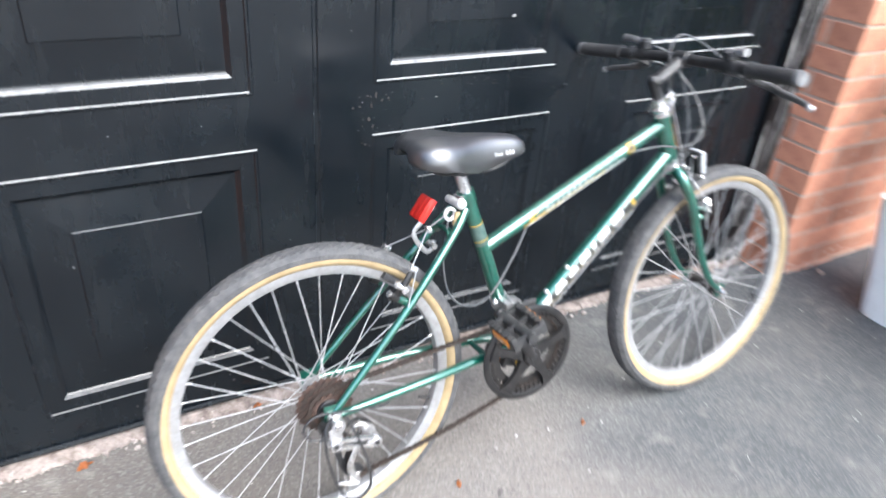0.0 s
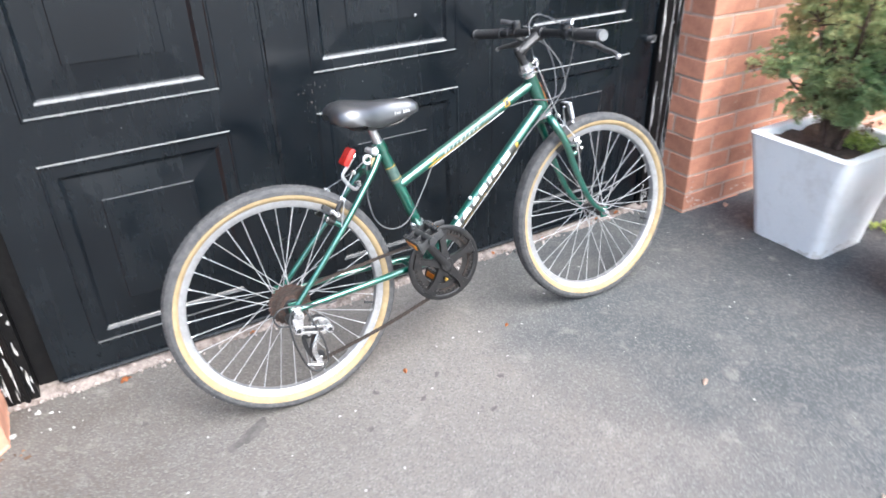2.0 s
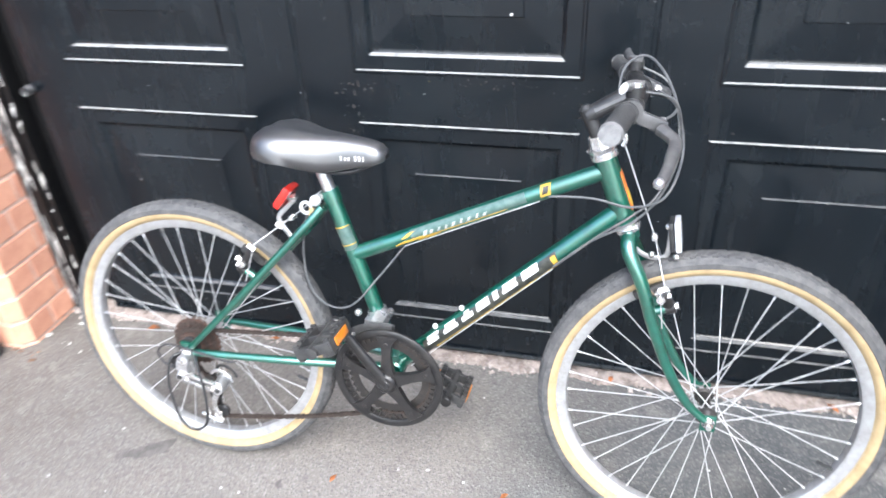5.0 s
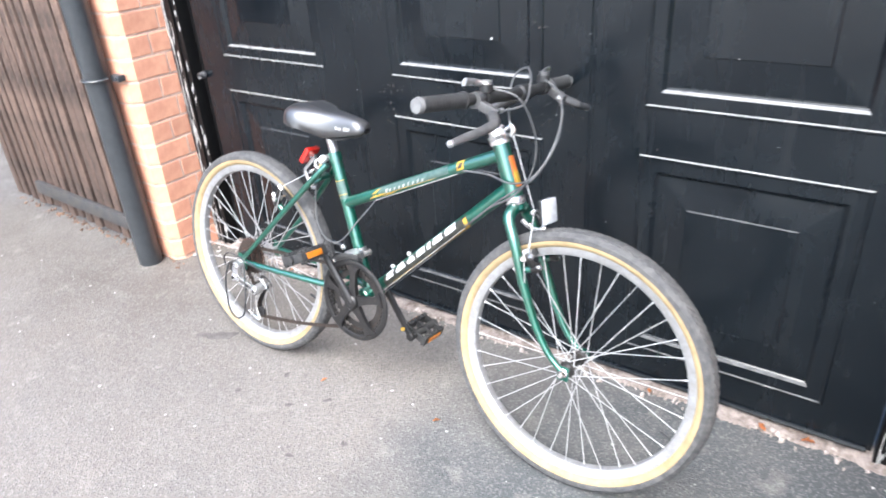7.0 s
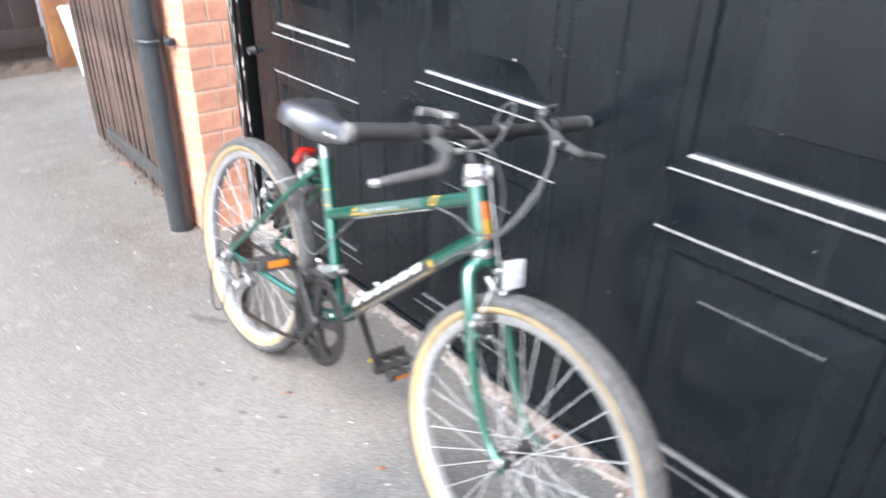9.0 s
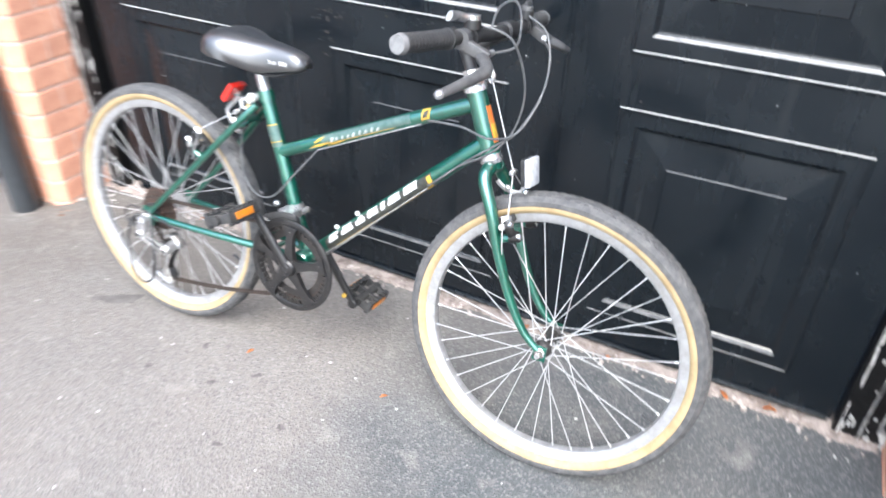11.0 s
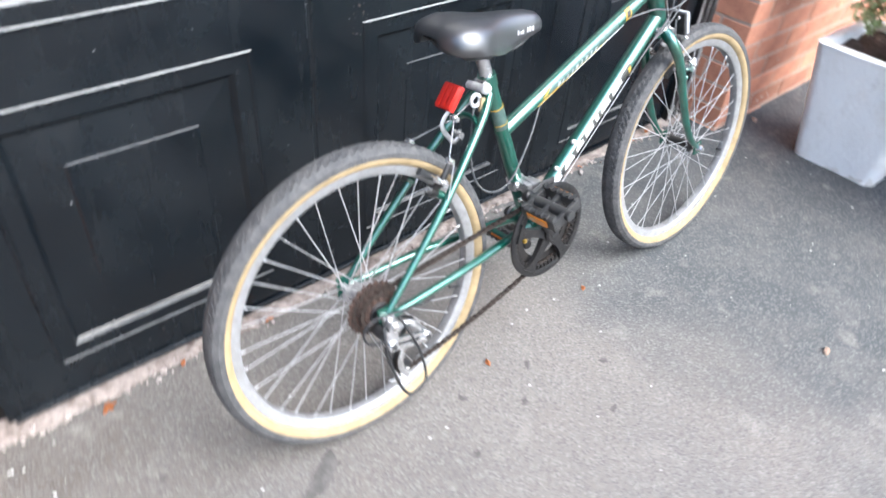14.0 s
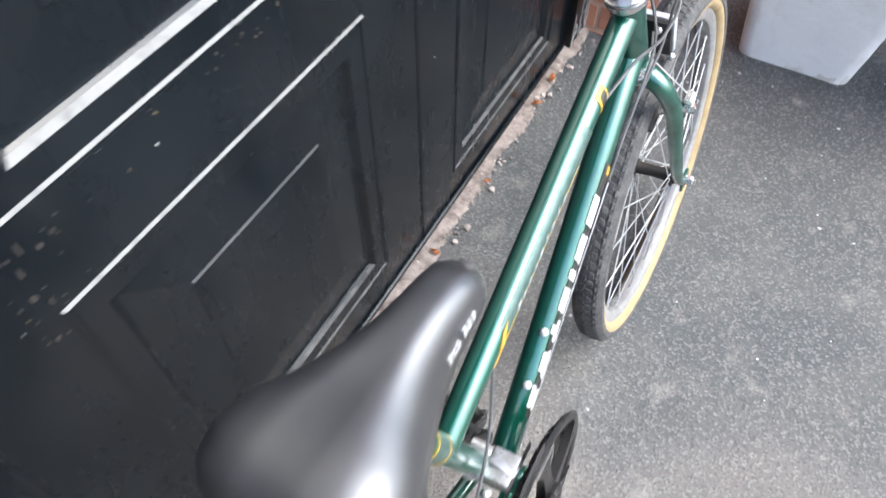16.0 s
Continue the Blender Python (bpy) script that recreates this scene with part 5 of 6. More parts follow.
def saddle_mesh():
    """Sections across the saddle from the wide tail to the narrow nose."""
    bm = bmesh.new()
    #        x      half   crown  edge   sag
    secs = [(0.178, 0.034, 0.744, 0.724), (0.184, 0.056, 0.758, 0.719), (0.199, 0.072, 0.767, 0.715), (0.226, 0.080, 0.771, 0.711), (0.255, 0.074, 0.768, 0.708),
            (0.285, 0.060, 0.763, 0.698), (0.312, 0.047, 0.760, 0.692), (0.340, 0.037, 0.758, 0.694), (0.370, 0.031, 0.755, 0.700), (0.400, 0.028, 0.751, 0.706), (0.418, 0.026, 0.746, 0.710), (0.428, 0.020, 0.738, 0.713), (0.433, 0.010, 0.729, 0.717)]
    n = 22
    rings = []
    for x, w, top, low in secs:
        x, w, top = 0.315 + (x - 0.315) * 0.945, w * (0.97 if x < 0.27 else 0.93), top - 0.006
        ring = []
        for k in range(n + 1):
            a = math.pi * k / n
            cs, sn = math.cos(a), math.sin(a)
            yy = w * (abs(cs) ** 0.75) * (1 if cs > 0 else -1)
            zz = low + (top - low) * (sn ** 0.62)
            dip = 0.004 * math.exp(-(yy / 0.012) ** 2) if x < 0.33 else 0
            ring.append(Vector((x, yy, zz - dip)))  # drawn straight, set a few degrees askew below
        ring += [Vector((x, -w * 0.86, low - 0.002)), Vector((x, -w * 0.5, low + 0.014)), Vector((x, w * 0.5, low + 0.014)), Vector((x, w * 0.86, low - 0.002))]
        rings.append([bm.verts.new(p) for p in ring])
    m = len(rings[0])
    for A, B in zip(rings, rings[1:]):
        for k in range(m):
            bm.faces.new((A[k], A[(k + 1) % m], B[(k + 1) % m], B[k]))
    bm.faces.new(rings[0])
    bm.faces.new(rings[-1][::-1])
    return bm


saddle = part("saddle", saddle_mesh(), M_SADDLE, bike, "black vinyl saddle", Matrix.Translation((0.27, 0, 0)) @ pose(0, 0, 0, 0, 0, -3.5) @ Matrix.Translation((-0.27, 0, 0)), angle=80)
for s in (-1, 1):
    part("saddle_rail", tube(bmesh.new(), spline([(0.415, s * 0.010, 0.712), (0.36, s * 0.020, 0.690), (0.29, s * 0.022, 0.688), (0.24, s * 0.028, 0.697), (0.212, s * 0.035, 0.724)], 5), 0.0035, 8), M_BLACK, saddle)
bm = bmesh.new()
tube(bm, [SP_TOP + Vector((0, -0.026, -0.004)), SP_TOP + Vector((0, 0.026, -0.004))], 0.012, 14)
part("saddle_clamp", bm, M_BLACK, saddle)
# pale printed shapes on the flank of the nose
for i, (dx, h) in enumerate(((0.0, 0.009), (0.007, 0.006), (0.013, 0.007), (0.025, 0.010), (0.032, 0.010), (0.039, 0.009))):
    wy = 0.0320 - 0.13 * dx
    bm = box(bmesh.new(), 0.352 + dx, 0.3548 + dx, -wy - 0.0006, -wy + 0.004, 0.714, 0.714 + h * 0.85)
    part("print", bm, M_WHITE_D, saddle, "white printed shape")

# cranks
RING_Y = -0.060
bm = bmesh.new()
lathe(bm, [(RING_Y + 0.0005, 0.1080), (RING_Y - 0.0025, 0.1075), (RING_Y - 0.0042, 0.1045), (RING_Y - 0.0045, 0.0955), (RING_Y - 0.003, 0.0925), (RING_Y + 0.0005, 0.0915)], 72)
crankset = part("chainset", bm, M_CRANK, bike, "black chain guard ring with spider and cranks", Matrix.Translation(BB))
for rad, y in ((0.0985, RING_Y + 0.004), (0.080, RING_Y + 0.010)):
    bm = bmesh.new()
    teeth = int(rad * 2 * math.pi / 0.0127)
    out = []
    for k in range(teeth * 4):
        a = 2 * math.pi * k / (teeth * 4)
        out.append((rad + (0.004, 0.002, -0.002, 0.002)[k % 4], a))
    O = [[bm.verts.new((q * math.cos(a), y + dy, q * math.sin(a))) for q, a in out] for dy in (-0.001, 0.001)]
    I = [[bm.verts.new(((rad - 0.016) * math.cos(a), y + dy, (rad - 0.016) * math.sin(a))) for q, a in out] for dy in (-0.001, 0.001)]
    N = len(out)
    for k in range(N):
        j = (k + 1) % N
        bm.faces.new((O[0][k], O[0][j], I[0][j], I[0][k]))
        bm.faces.new((O[1][j], O[1][k], I[1][k], I[1][j]))
        bm.faces.new((O[0][j], O[0][k], O[1][k], O[1][j]))
        bm.faces.new((I[0][k], I[0][j], I[1][j], I[1][k]))
    part("chainring", bm, M_RING, crankset, smooth=False)
CRANK_A = 125.5  # degrees: the drive-side crank points up and back
SPIDER = [(0.012, 0.016), (0.030, 0.0115), (0.052, 0.0088), (0.070, 0.0092), (0.082, 0.0115), (0.0905, 0.0165), (0.0955, 0.021)]
for k in range(5):
    a = radians(CRANK_A + 36 + 72 * k)
    d, t_ = Vector((math.cos(a), 0, math.sin(a))), Vector((-math.sin(a), 0, math.cos(a)))
    yy = RING_Y - 0.003
    edge = [d * q + t_ * w for q, w in SPIDER] + [d * q - t_ * w for q, w in SPIDER[::-1]]
    bm = bmesh.new()
    A = [bm.verts.new(p * 0.985 + Vector((0, yy - 0.0045 - 0.006 * (1 - p.length / 0.1), 0))) for p in edge]
    M = [bm.verts.new(p + Vector((0, yy - 0.002, 0))) for p in edge]
    B = [bm.verts.new(p + Vector((0, yy + 0.003, 0))) for p in edge]
    bm.faces.new(A)
    bm.faces.new(B[::-1])
    n = len(edge)
    for P, Q in ((A, M), (M, B)):
        for q in range(n):
            bm.faces.new((P[q], Q[q], Q[(q + 1) % n], P[(q + 1) % n]))
    part("spider_arm", bm, M_CRANK, crankset)
    part("ring_bolt", disc_y(bmesh.new(), d * 0.080, 0.0045, yy - 0.003, yy - 0.0062, 12), M_RING, crankset)
# short ribs that stand out on the inside of the guard ring
bm = bmesh.new()
for k in range(48):
    a = 2 * math.pi * k / 48
    box(bm, 0.0835, 0.0915, RING_Y - 0.0015, RING_Y + 0.003, -0.0018, 0.0018, 0.0, Matrix.Rotation(-a, 4, "Y"))
part("ring_ribs", bm, M_RING, crankset, smooth=False)
part("crank_boss", disc_y(bmesh.new(), (0, 0, 0), 0.020, RING_Y - 0.002, -0.081, 24, 0.004), M_CRANK, crankset)
part("axle_cap", disc_y(bmesh.new(), (0, 0, 0), 0.009, -0.079, -0.0825, 16), M_BLACK, crankset)
part("bottom_bracket_cup", disc_y(bmesh.new(), (0, 0, 0), 0.019, 0.034, 0.042, 20), M_ALLOY, crankset)
PEDAL_LEN = 0.152
for s in (-1, 1):
    a = radians(CRANK_A if s < 0 else CRANK_A + 176)
    d = Vector((math.cos(a), 0, math.sin(a)))
    y0, y1 = (-0.075, -0.084) if s < 0 else (0.055, 0.070)
    bm = bmesh.new()
    tube(bm, [d * -0.002 + Vector((0, y0, 0)), d * (PEDAL_LEN) + Vector((0, y1, 0))], (0.0125, 0.0095), 16, squash=0.62)
    disc_y(bm, d * PEDAL_LEN, 0.012, y1 - 0.007, y1 + 0.007, 18, 0.002)
    part("crank_arm", bm, M_CRANK, crankset)
    # pedal
    c = BB + d * PEDAL_LEN + Vector((0, s * (0.142 if s < 0 else 0.128), 0))
    tip = -22 if s < 0 else 22
    bm = bmesh.new()
    for fx in (-0.031, 0.031):
        box(bm, fx - 0.0065, fx + 0.0065, -0.041, 0.041, -0.012, 0.012, 0.003)
        for k in range(6):
            yk = -0.036 + 0.0144 * k
            box(bm, fx - 0.005, fx + 0.005, yk - 0.003, yk + 0.003, 0.012, 0.0165)
            box(bm, fx - 0.005, fx + 0.005, yk - 0.003, yk + 0.003, -0.0165, -0.012)
    for fy in (-0.038, 0.038, 0.0):
        box(bm, -0.034, 0.034, fy - 0.004, fy + 0.004, -0.010, 0.010, 0.002)
    tube(bm, [(0, -0.05, 0), (0, 0.05, 0)], 0.0105, 16)
    pedal = part("pedal", bm, M_PEDAL, bike, "worn black plastic pedal", Matrix.Translation(c) @ pose(0, 0, 0, 0, tip, 0))
    for fx in (-0.0385, 0.0385):
        part("pedal_reflector", box(bmesh.new(), fx - 0.002, fx + 0.002, -0.024, 0.024, -0.0075, 0.0075, 0.001), M_ORANGE, pedal, "amber reflector")
    part("pedal_spindle", tube(bmesh.new(), [(0, -s * 0.062, 0), (0, -s * 0.038, 0)], 0.006, 12), M_CHROME, pedal)
part("reflector_dot", ball(bmesh.new(), BB + Vector((0.061, 0.0585, -0.109)), 0.0062), M_YELLOW, bike, "yellow dot on the crank arm")

# chain
CY = -0.052
JL, JU = Vector((0.046, -0.045, 0.142)), Vector((0.026, -0.045, 0.214))
chain_line = []
R2 = 0.082
for k in range(0, 25):
    a = radians(98 - 196 * k / 24)
    chain_line.append(BB + Vector((R2 * math.cos(a), CY, R2 * math.sin(a))))
for k in range(1, 12):
    f = k / 12
    p = chain_line[24].lerp(JL + Vector((0.004, 0, -0.014)), f)
    chain_line.append(p + Vector((0, 0, -0.008 * math.sin(math.pi * f))))
for k in range(6):
    a = radians(-80 - 110 * k / 5)
    chain_line.append(JL + Vector((0.014 * math.cos(a), 0, 0.014 * math.sin(a))))
for k in range(6):
    a = radians(10 + 110 * k / 5)
    chain_line.append(JU + Vector((0.013 * math.cos(a) * (1 if k < 3 else 1), 0, 0.013 * math.sin(a))))
for k in range(9):
    a = radians(250 - 160 * k / 8)
    chain_line.append(HUB_R + Vector((0.036 * math.cos(a), -0.045, 0.036 * math.sin(a))))


def resampled(line, step):
    out, need = [line[0]], step
    for a, b in zip(line, list(line[1:]) + [line[0]]):
        seg = (b - a).length
        while need <= seg:
            out.append(a + (b - a) * (need / seg))
            need += step
        need -= seg
    return out


links = resampled(chain_line, 0.0127)
bm = bmesh.new()
for i in range(len(links)):
    p, q = links[i], links[(i + 1) % len(links)]
    d = q - p
    if d.length < 1e-5 or d.length > 0.03:
        continue
    wide = 0.0030 if i % 2 else 0.0020
    for s in (-1, 1):
        mm = tilted(p, q)
        n8 = [(-0.004, 0), (-0.0025, 0.0035), (0.0025, 0.0038), (0.00635, 0.0026), (0.0102, 0.0038), (0.0152, 0.0035), (0.0167, 0), (0.0152, -0.0035), (0.0102, -0.0038), (0.00635, -0.0026), (0.0025, -0.0038), (-0.0025, -0.0035)]
        A = [bm.verts.new(mm @ Vector((u, s * wide, w))) for u, w in n8]
        B = [bm.verts.new(mm @ Vector((u, s * (wide + 0.0009), w))) for u, w in n8]
        bm.faces.new(A)
        bm.faces.new(B)
        for k in range(12):
            bm.faces.new((A[k], A[(k + 1) % 12], B[(k + 1) % 12], B[k]))
    tube(bm, [p + Vector((0, -0.0042, 0)), p + Vector((0, 0.0042, 0))], 0.0024, 6)
part("chain", bm, M_CHAIN, bike, "rusty bicycle chain", smooth=False)

# rear derailleur
bm = bmesh.new()
box(bm, -0.010, 0.014, -0.078, -0.069, 0.262, 0.306, 0.003)
tube(bm, [(0.003, -0.070, 0.288), (0.003, -0.092, 0.288)], 0.0125, 20)
derailleur = part("rear_derailleur", bm, M_ALLOY, bike, "silver rear derailleur")
part("hanger_bolt", disc_y(bmesh.new(), (0.003, 0, 0.288), 0.0085, -0.091, -0.0955, 6, 0.001), M_CHROME, derailleur)
part("spring_housing", tube(bmesh.new(), [(-0.017, -0.066, 0.280), (-0.017, -0.088, 0.280)], 0.0115, 16), M_BLACK, derailleur, "black spring housing")
part("upper_knuckle", box(bmesh.new(), -0.016, 0.010, -0.092, -0.078, 0.246, 0.284, 0.005), M_ALLOY, derailleur)
LINK0, LINK1 = Vector((-0.006, -0.087, 0.252)), Vector((0.073, -0.083, 0.229))
for dy, dz, wide in ((-0.003, 0.008, 0.0036), (-0.005, -0.007, 0.0042)):
    bm = box(bmesh.new(), -0.004, (LINK1 - LINK0).length + 0.004, -0.0045, 0.0045, -wide, wide, 0.0018, tilted(LINK0, LINK1))
    bmesh.ops.translate(bm, vec=(0, dy, dz), verts=bm.verts)
    part("parallelogram_link", bm, M_CHROME, derailleur)
bm = box(bmesh.new(), 0.004, 0.074, -0.002, 0.003, -0.005, 0.005, 0.001, tilted(LINK0, LINK1))
part("link_spring", bm, M_BLACK, derailleur, "black spring between the links")
for c in (LINK0, LINK1):
    part("link_pin", disc_y(bmesh.new(), c, 0.0105, -0.010, 0.012, 18, 0.002), M_ALLOY, derailleur)
    part("pin_cap", disc_y(bmesh.new(), c, 0.0055, -0.0095, -0.0125, 14, 0.001), M_BLACK, derailleur)
part("lower_knuckle", tube(bmesh.new(), [(0.070, -0.086, 0.230), (0.066, -0.048, 0.232)], 0.0125, 16), M_ALLOY, derailleur)
# cage: an arched guide over the upper pulley, and an arm that kinks down to the lower one
for y, mt in ((-0.055, M_CHROME), (-0.036, M_BLACK)):
    part("cage_plate", tube(bmesh.new(), spline([(0.038, y, 0.240), (0.046, y, 0.249), (0.062, y, 0.249), (0.078, y, 0.238), (0.084, y, 0.226)], 5), 0.0034, 8, squash=0.5), M_ALLOY if y < -0.05 else mt, derailleur)
    part("cage_plate", tube(bmesh.new(), spline([(0.068, y, 0.226), (0.050, y, 0.203), (0.034, y, 0.172), (0.034, y, 0.150), (0.046, y, 0.120)], 5), 0.0068, 8, squash=0.35), mt, derailleur)
part("cage_plate", tube(bmesh.new(), spline([(0.034, -0.037, 0.228), (0.016, -0.037, 0.200), (0.022, -0.037, 0.158), (0.036, -0.037, 0.128)], 5), 0.006, 8, squash=0.35), M_BLACK, derailleur)
for c in (JL, JU):
    part("jockey_wheel", disc_y(bmesh.new(), c, 0.0145, 0.004, -0.004, 11, 0.001), M_BLACK, derailleur)
    part("jockey_bolt", disc_y(bmesh.new(), c, 0.0045, -0.011, -0.0145, 10, 0.001), M_CHROME, derailleur)
part("cage_tail", tube(bmesh.new(), spline([(0.046, -0.056, 0.119), (0.030, -0.056, 0.124), (0.014, -0.056, 0.131), (0.001, -0.056, 0.136)], 4), 0.0036, 8), M_CHROME, derailleur)
part("cage_tail", tube(bmesh.new(), [(0.020, -0.056, 0.150), (0.022, -0.056, 0.112)], 0.0026, 8), M_CHROME, derailleur)
bm = bmesh.new()
tube(bm, spline([(-0.004, -0.078, 0.300), (-0.022, -0.094, 0.291), (-0.026, -0.108, 0.240), (-0.012, -0.115, 0.176), (0.003, -0.116, 0.148), (0.020, -0.116, 0.141), (0.036, -0.115, 0.145), (0.050, -0.110, 0.162), (0.048, -0.100, 0.212), (0.034, -0.088, 0.262), (0.022, -0.078, 0.294)], 6), 0.0027, 8)
part("derailleur_guard", bm, M_BLACK, bike, "black wire derailleur guard")
bm = tube(bmesh.new(), spline([(0.110, -0.070, 0.290), (0.089, -0.073, 0.290), (0.030, -0.079, 0.305), (-0.031, -0.081, 0.316), (-0.057, -0.083, 0.299), (-0.048, -0.085, 0.275), (-0.022, -0.087, 0.266), (-0.004, -0.088, 0.260)], 6), 0.0023, 8)
part("gear_cable", bm, M_CABLE_BLACK, bike, "black gear cable loop")

# front derailleur
bm = bmesh.new()
tube(bm, [BB + SP_DIR * 0.100, BB + SP_DIR * 0.122], 0.0185, 18)
box(bm, -0.012, 0.026, -0.046, -0.014, -0.010, 0.010, 0.003, Matrix.Translation(BB + SP_DIR * 0.112))
fd = part("front_derailleur", bm, M_ALLOY, bike, "silver front derailleur")
arc = [radians(a) for a in range(84, 129, 4)]
for y, rad in ((-0.044, 0.104), (-0.061, 0.116)):
    part("cage_plate", tube(bmesh.new(), [BB + Vector((rad * math.cos(a), y, rad * math.sin(a))) for a in arc], 0.0075, 8, squash=0.2), M_PEDAL, fd)
part("cage_bridge", box(bmesh.new(), -0.006, 0.006, -0.063, -0.042, -0.004, 0.004, 0.001, Matrix.Translation(BB + Vector((-0.066, 0, 0.092)))), M_CHROME, fd)
part("link_arm", box(bmesh.new(), -0.008, 0.008, -0.048, -0.016, -0.006, 0.006, 0.002, Matrix.Translation(BB + SP_DIR * 0.118 + Vector((0.012, 0, 0.006))) @ pose(0, 0, 0, 12, 20, 0)), M_ALLOY, fd)
part("clamp_bolt", tube(bmesh.new(), [BB + SP_DIR * 0.111 + Vector((0.020, -0.012, 0)), BB + SP_DIR * 0.111 + Vector((0.020, 0.014, 0))], 0.0075, 10), M_CHROME, fd)
part("cable_anchor", ball(bmesh.new(), BB + SP_DIR * 0.122 + Vector((-0.026, -0.030, 0.004)), 0.0075, 10), M_CHROME, fd)


# cantilever brakes
def brake(name, base, along, out, hanger, reach, low, high):
    """Two arms beside the rim on brazed bosses, with pads, bolts and a straddle wire up to the hanger."""
    b = Vector(base)
    ob = part(name, ball(bmesh.new(), Vector(hanger), 0.0062, 10), M_CHROME, bike, "cantilever brake with a straddle wire")
    part("yoke", box(bmesh.new(), -0.004, 0.004, -0.010, 0.010, -0.005, 0.003, 0.001, Matrix.Translation(hanger)), M_ALLOY, ob)
    for s in (-1, 1):
        piv = b + Vector((0, s * 0.043, 0)) + along * low + out * reach
        mid = b + Vector((0, s * 0.056, 0)) + along * (low * 0.3 + high * 0.3) + out * (reach + 0.003)
        topv = b + Vector((0, s * 0.056, 0)) + along * high + out * (reach + 0.004)
        part("boss", tube(bmesh.new(), [piv - out * 0.030, piv - out * 0.006], 0.0078, 12), M_GREEN, ob)
        part("brake_arm", tube(bmesh.new(), spline([piv, mid, topv], 5), [0.0098 - 0.0042 * i / 10 for i in range(11)], 10, squash=0.75), M_CRANK, ob, "worn black brake arm")
        part("arm_foot", tube(bmesh.new(), [piv - out * 0.007, piv + out * 0.009], 0.0105, 14), M_CRANK, ob)
        part("pivot_bolt", tube(bmesh.new(), [piv + out * 0.009, piv + out * 0.0145], 0.0062, 6), M_CHROME, ob)
        pc = b + Vector((0, s * 0.0195, 0)) + out * 0.004 + along * 0.002
        tang = along.cross(Vector((0, 1, 0))).normalized()
        bmm = box(bmesh.new(), -0.026, 0.026, -0.006, 0.005, -0.0065, 0.0065, 0.002)
        bmesh.ops.transform(bmm, matrix=tilted(pc, pc + tang), verts=bmm.verts)
        part("brake_pad", bmm, M_PEDAL, ob, "grey rubber brake pad")
        eye = Vector((pc.x, mid.y, pc.z)) + out * max(reach - 0.008, 0)
        part("pad_stud", tube(bmesh.new(), [pc, Vector((eye.x, mid.y + s * 0.012, eye.z))], 0.0036, 10), M_CHROME, ob)
        part("stud_nut", tube(bmesh.new(), [eye + Vector((0, s * 0.004, 0)), eye + Vector((0, s * 0.011, 0))], 0.0072, 6), M_CHROME, ob)
        part("stud_washer", tube(bmesh.new(), [eye - Vector((0, s * 0.012, 0)), eye - Vector((0, s * 0.007, 0))], 0.0085, 14), M_ALLOY, ob)
        part("eye_bolt", tube(bmesh.new(), [eye - out * 0.004, eye + out * 0.017], 0.0058, 6), M_CHROME, ob)
        part("anchor_bolt", tube(bmesh.new(), [topv - out * 0.006, topv + out * 0.009], 0.0066, 6), M_CHROME, ob)
        part("straddle_wire", tube(bmesh.new(), [topv + out * 0.004, Vector(hanger)], 0.0011, 6), M_SPOKE, ob)
    part("cable_tail", tube(bmesh.new(), [b + Vector((0, -0.062, 0)) + along * high + out * reach, b + Vector((0, -0.066, 0)) + along * (high - 0.062) + out * (reach - 0.022)], 0.0011, 6), M_SPOKE, ob)
    return ob


u_r = Vector((0.172, 0, 0.530 - 0.2995)).normalized()
brake("rear_brake", HUB_R + u_r * 0.255, u_r, Vector((-u_r.z, 0, u_r.x)), (0.231, 0.0, 0.586), 0.002, -0.020, 0.040)
u_f = Vector((0.878 - 1.003, 0, 0.520 - 0.2975)).normalized()
brake("front_brake", HUB_F + u_f * 0.255, u_f, Vector((0.72, 0, 0.30)).normalized(), (0.880, 0.0, 0.612), 0.026, -0.026, 0.014)

# rear red reflector on its bracket
bm = box(bmesh.new(), -0.006, 0.006, -0.021, 0.021, -0.024, 0.024, 0.003)
for k in (-1, 0, 1):
    box(bm, -0.0085, -0.005, k * 0.0132 - 0.0056, k * 0.0132 + 0.0056, -0.021, 0.021, 0.001)
part("rear_reflector", bm, M_RED, bike, "red plastic rear reflector", Matrix.Translation((0.2215, 0, 0.627)) @ pose(0, 0, 0, 0, 37, 0))
part("reflector_screw", tube(bmesh.new(), [(0.226, 0, 0.624), (0.242, 0, 0.627)], 0.006, 6), M_CHROME, bike)
bm = tube(bmesh.new(), spline([(0.240, 0.0, 0.626), (0.221, 0.0, 0.605), (0.203, 0.0, 0.586), (0.204, 0.0, 0.572), (0.215, 0.0, 0.555), (0.228, 0.0, 0.541), (0.238, 0.0, 0.545), (0.243, 0.0, 0.560)], 5), 0.0048, 8, squash=0.45)
part("reflector_bracket", bm, M_ALLOY, bike, "bent metal bracket")
part("bracket_bolt", tube(bmesh.new(), [(0.238, -0.012, 0.553), (0.238, 0.012, 0.553)], 0.0062, 8), M_CHROME, bike)
bm = ball(bmesh.new(), (0.289, -0.020, 0.630), 0.0105, 14)
tube(bm, [(0.286, -0.020, 0.629), (0.286, 0.022, 0.629)], 0.0075, 12)
part("cable_hanger", bm, M_WHITE_D, bike, "pale plastic cable hanger")
bm = tube(bmesh.new(), [(0.268 + 0.0105 * math.cos(2 * math.pi * i / 16), -0.016, 0.613 + 0.0105 * math.sin(2 * math.pi * i / 16)) for i in range(16)], 0.0034, 8, closed=True)
part("hanger_ring", bm, M_WHITE_D, bike, "pale ring round the brake cable")
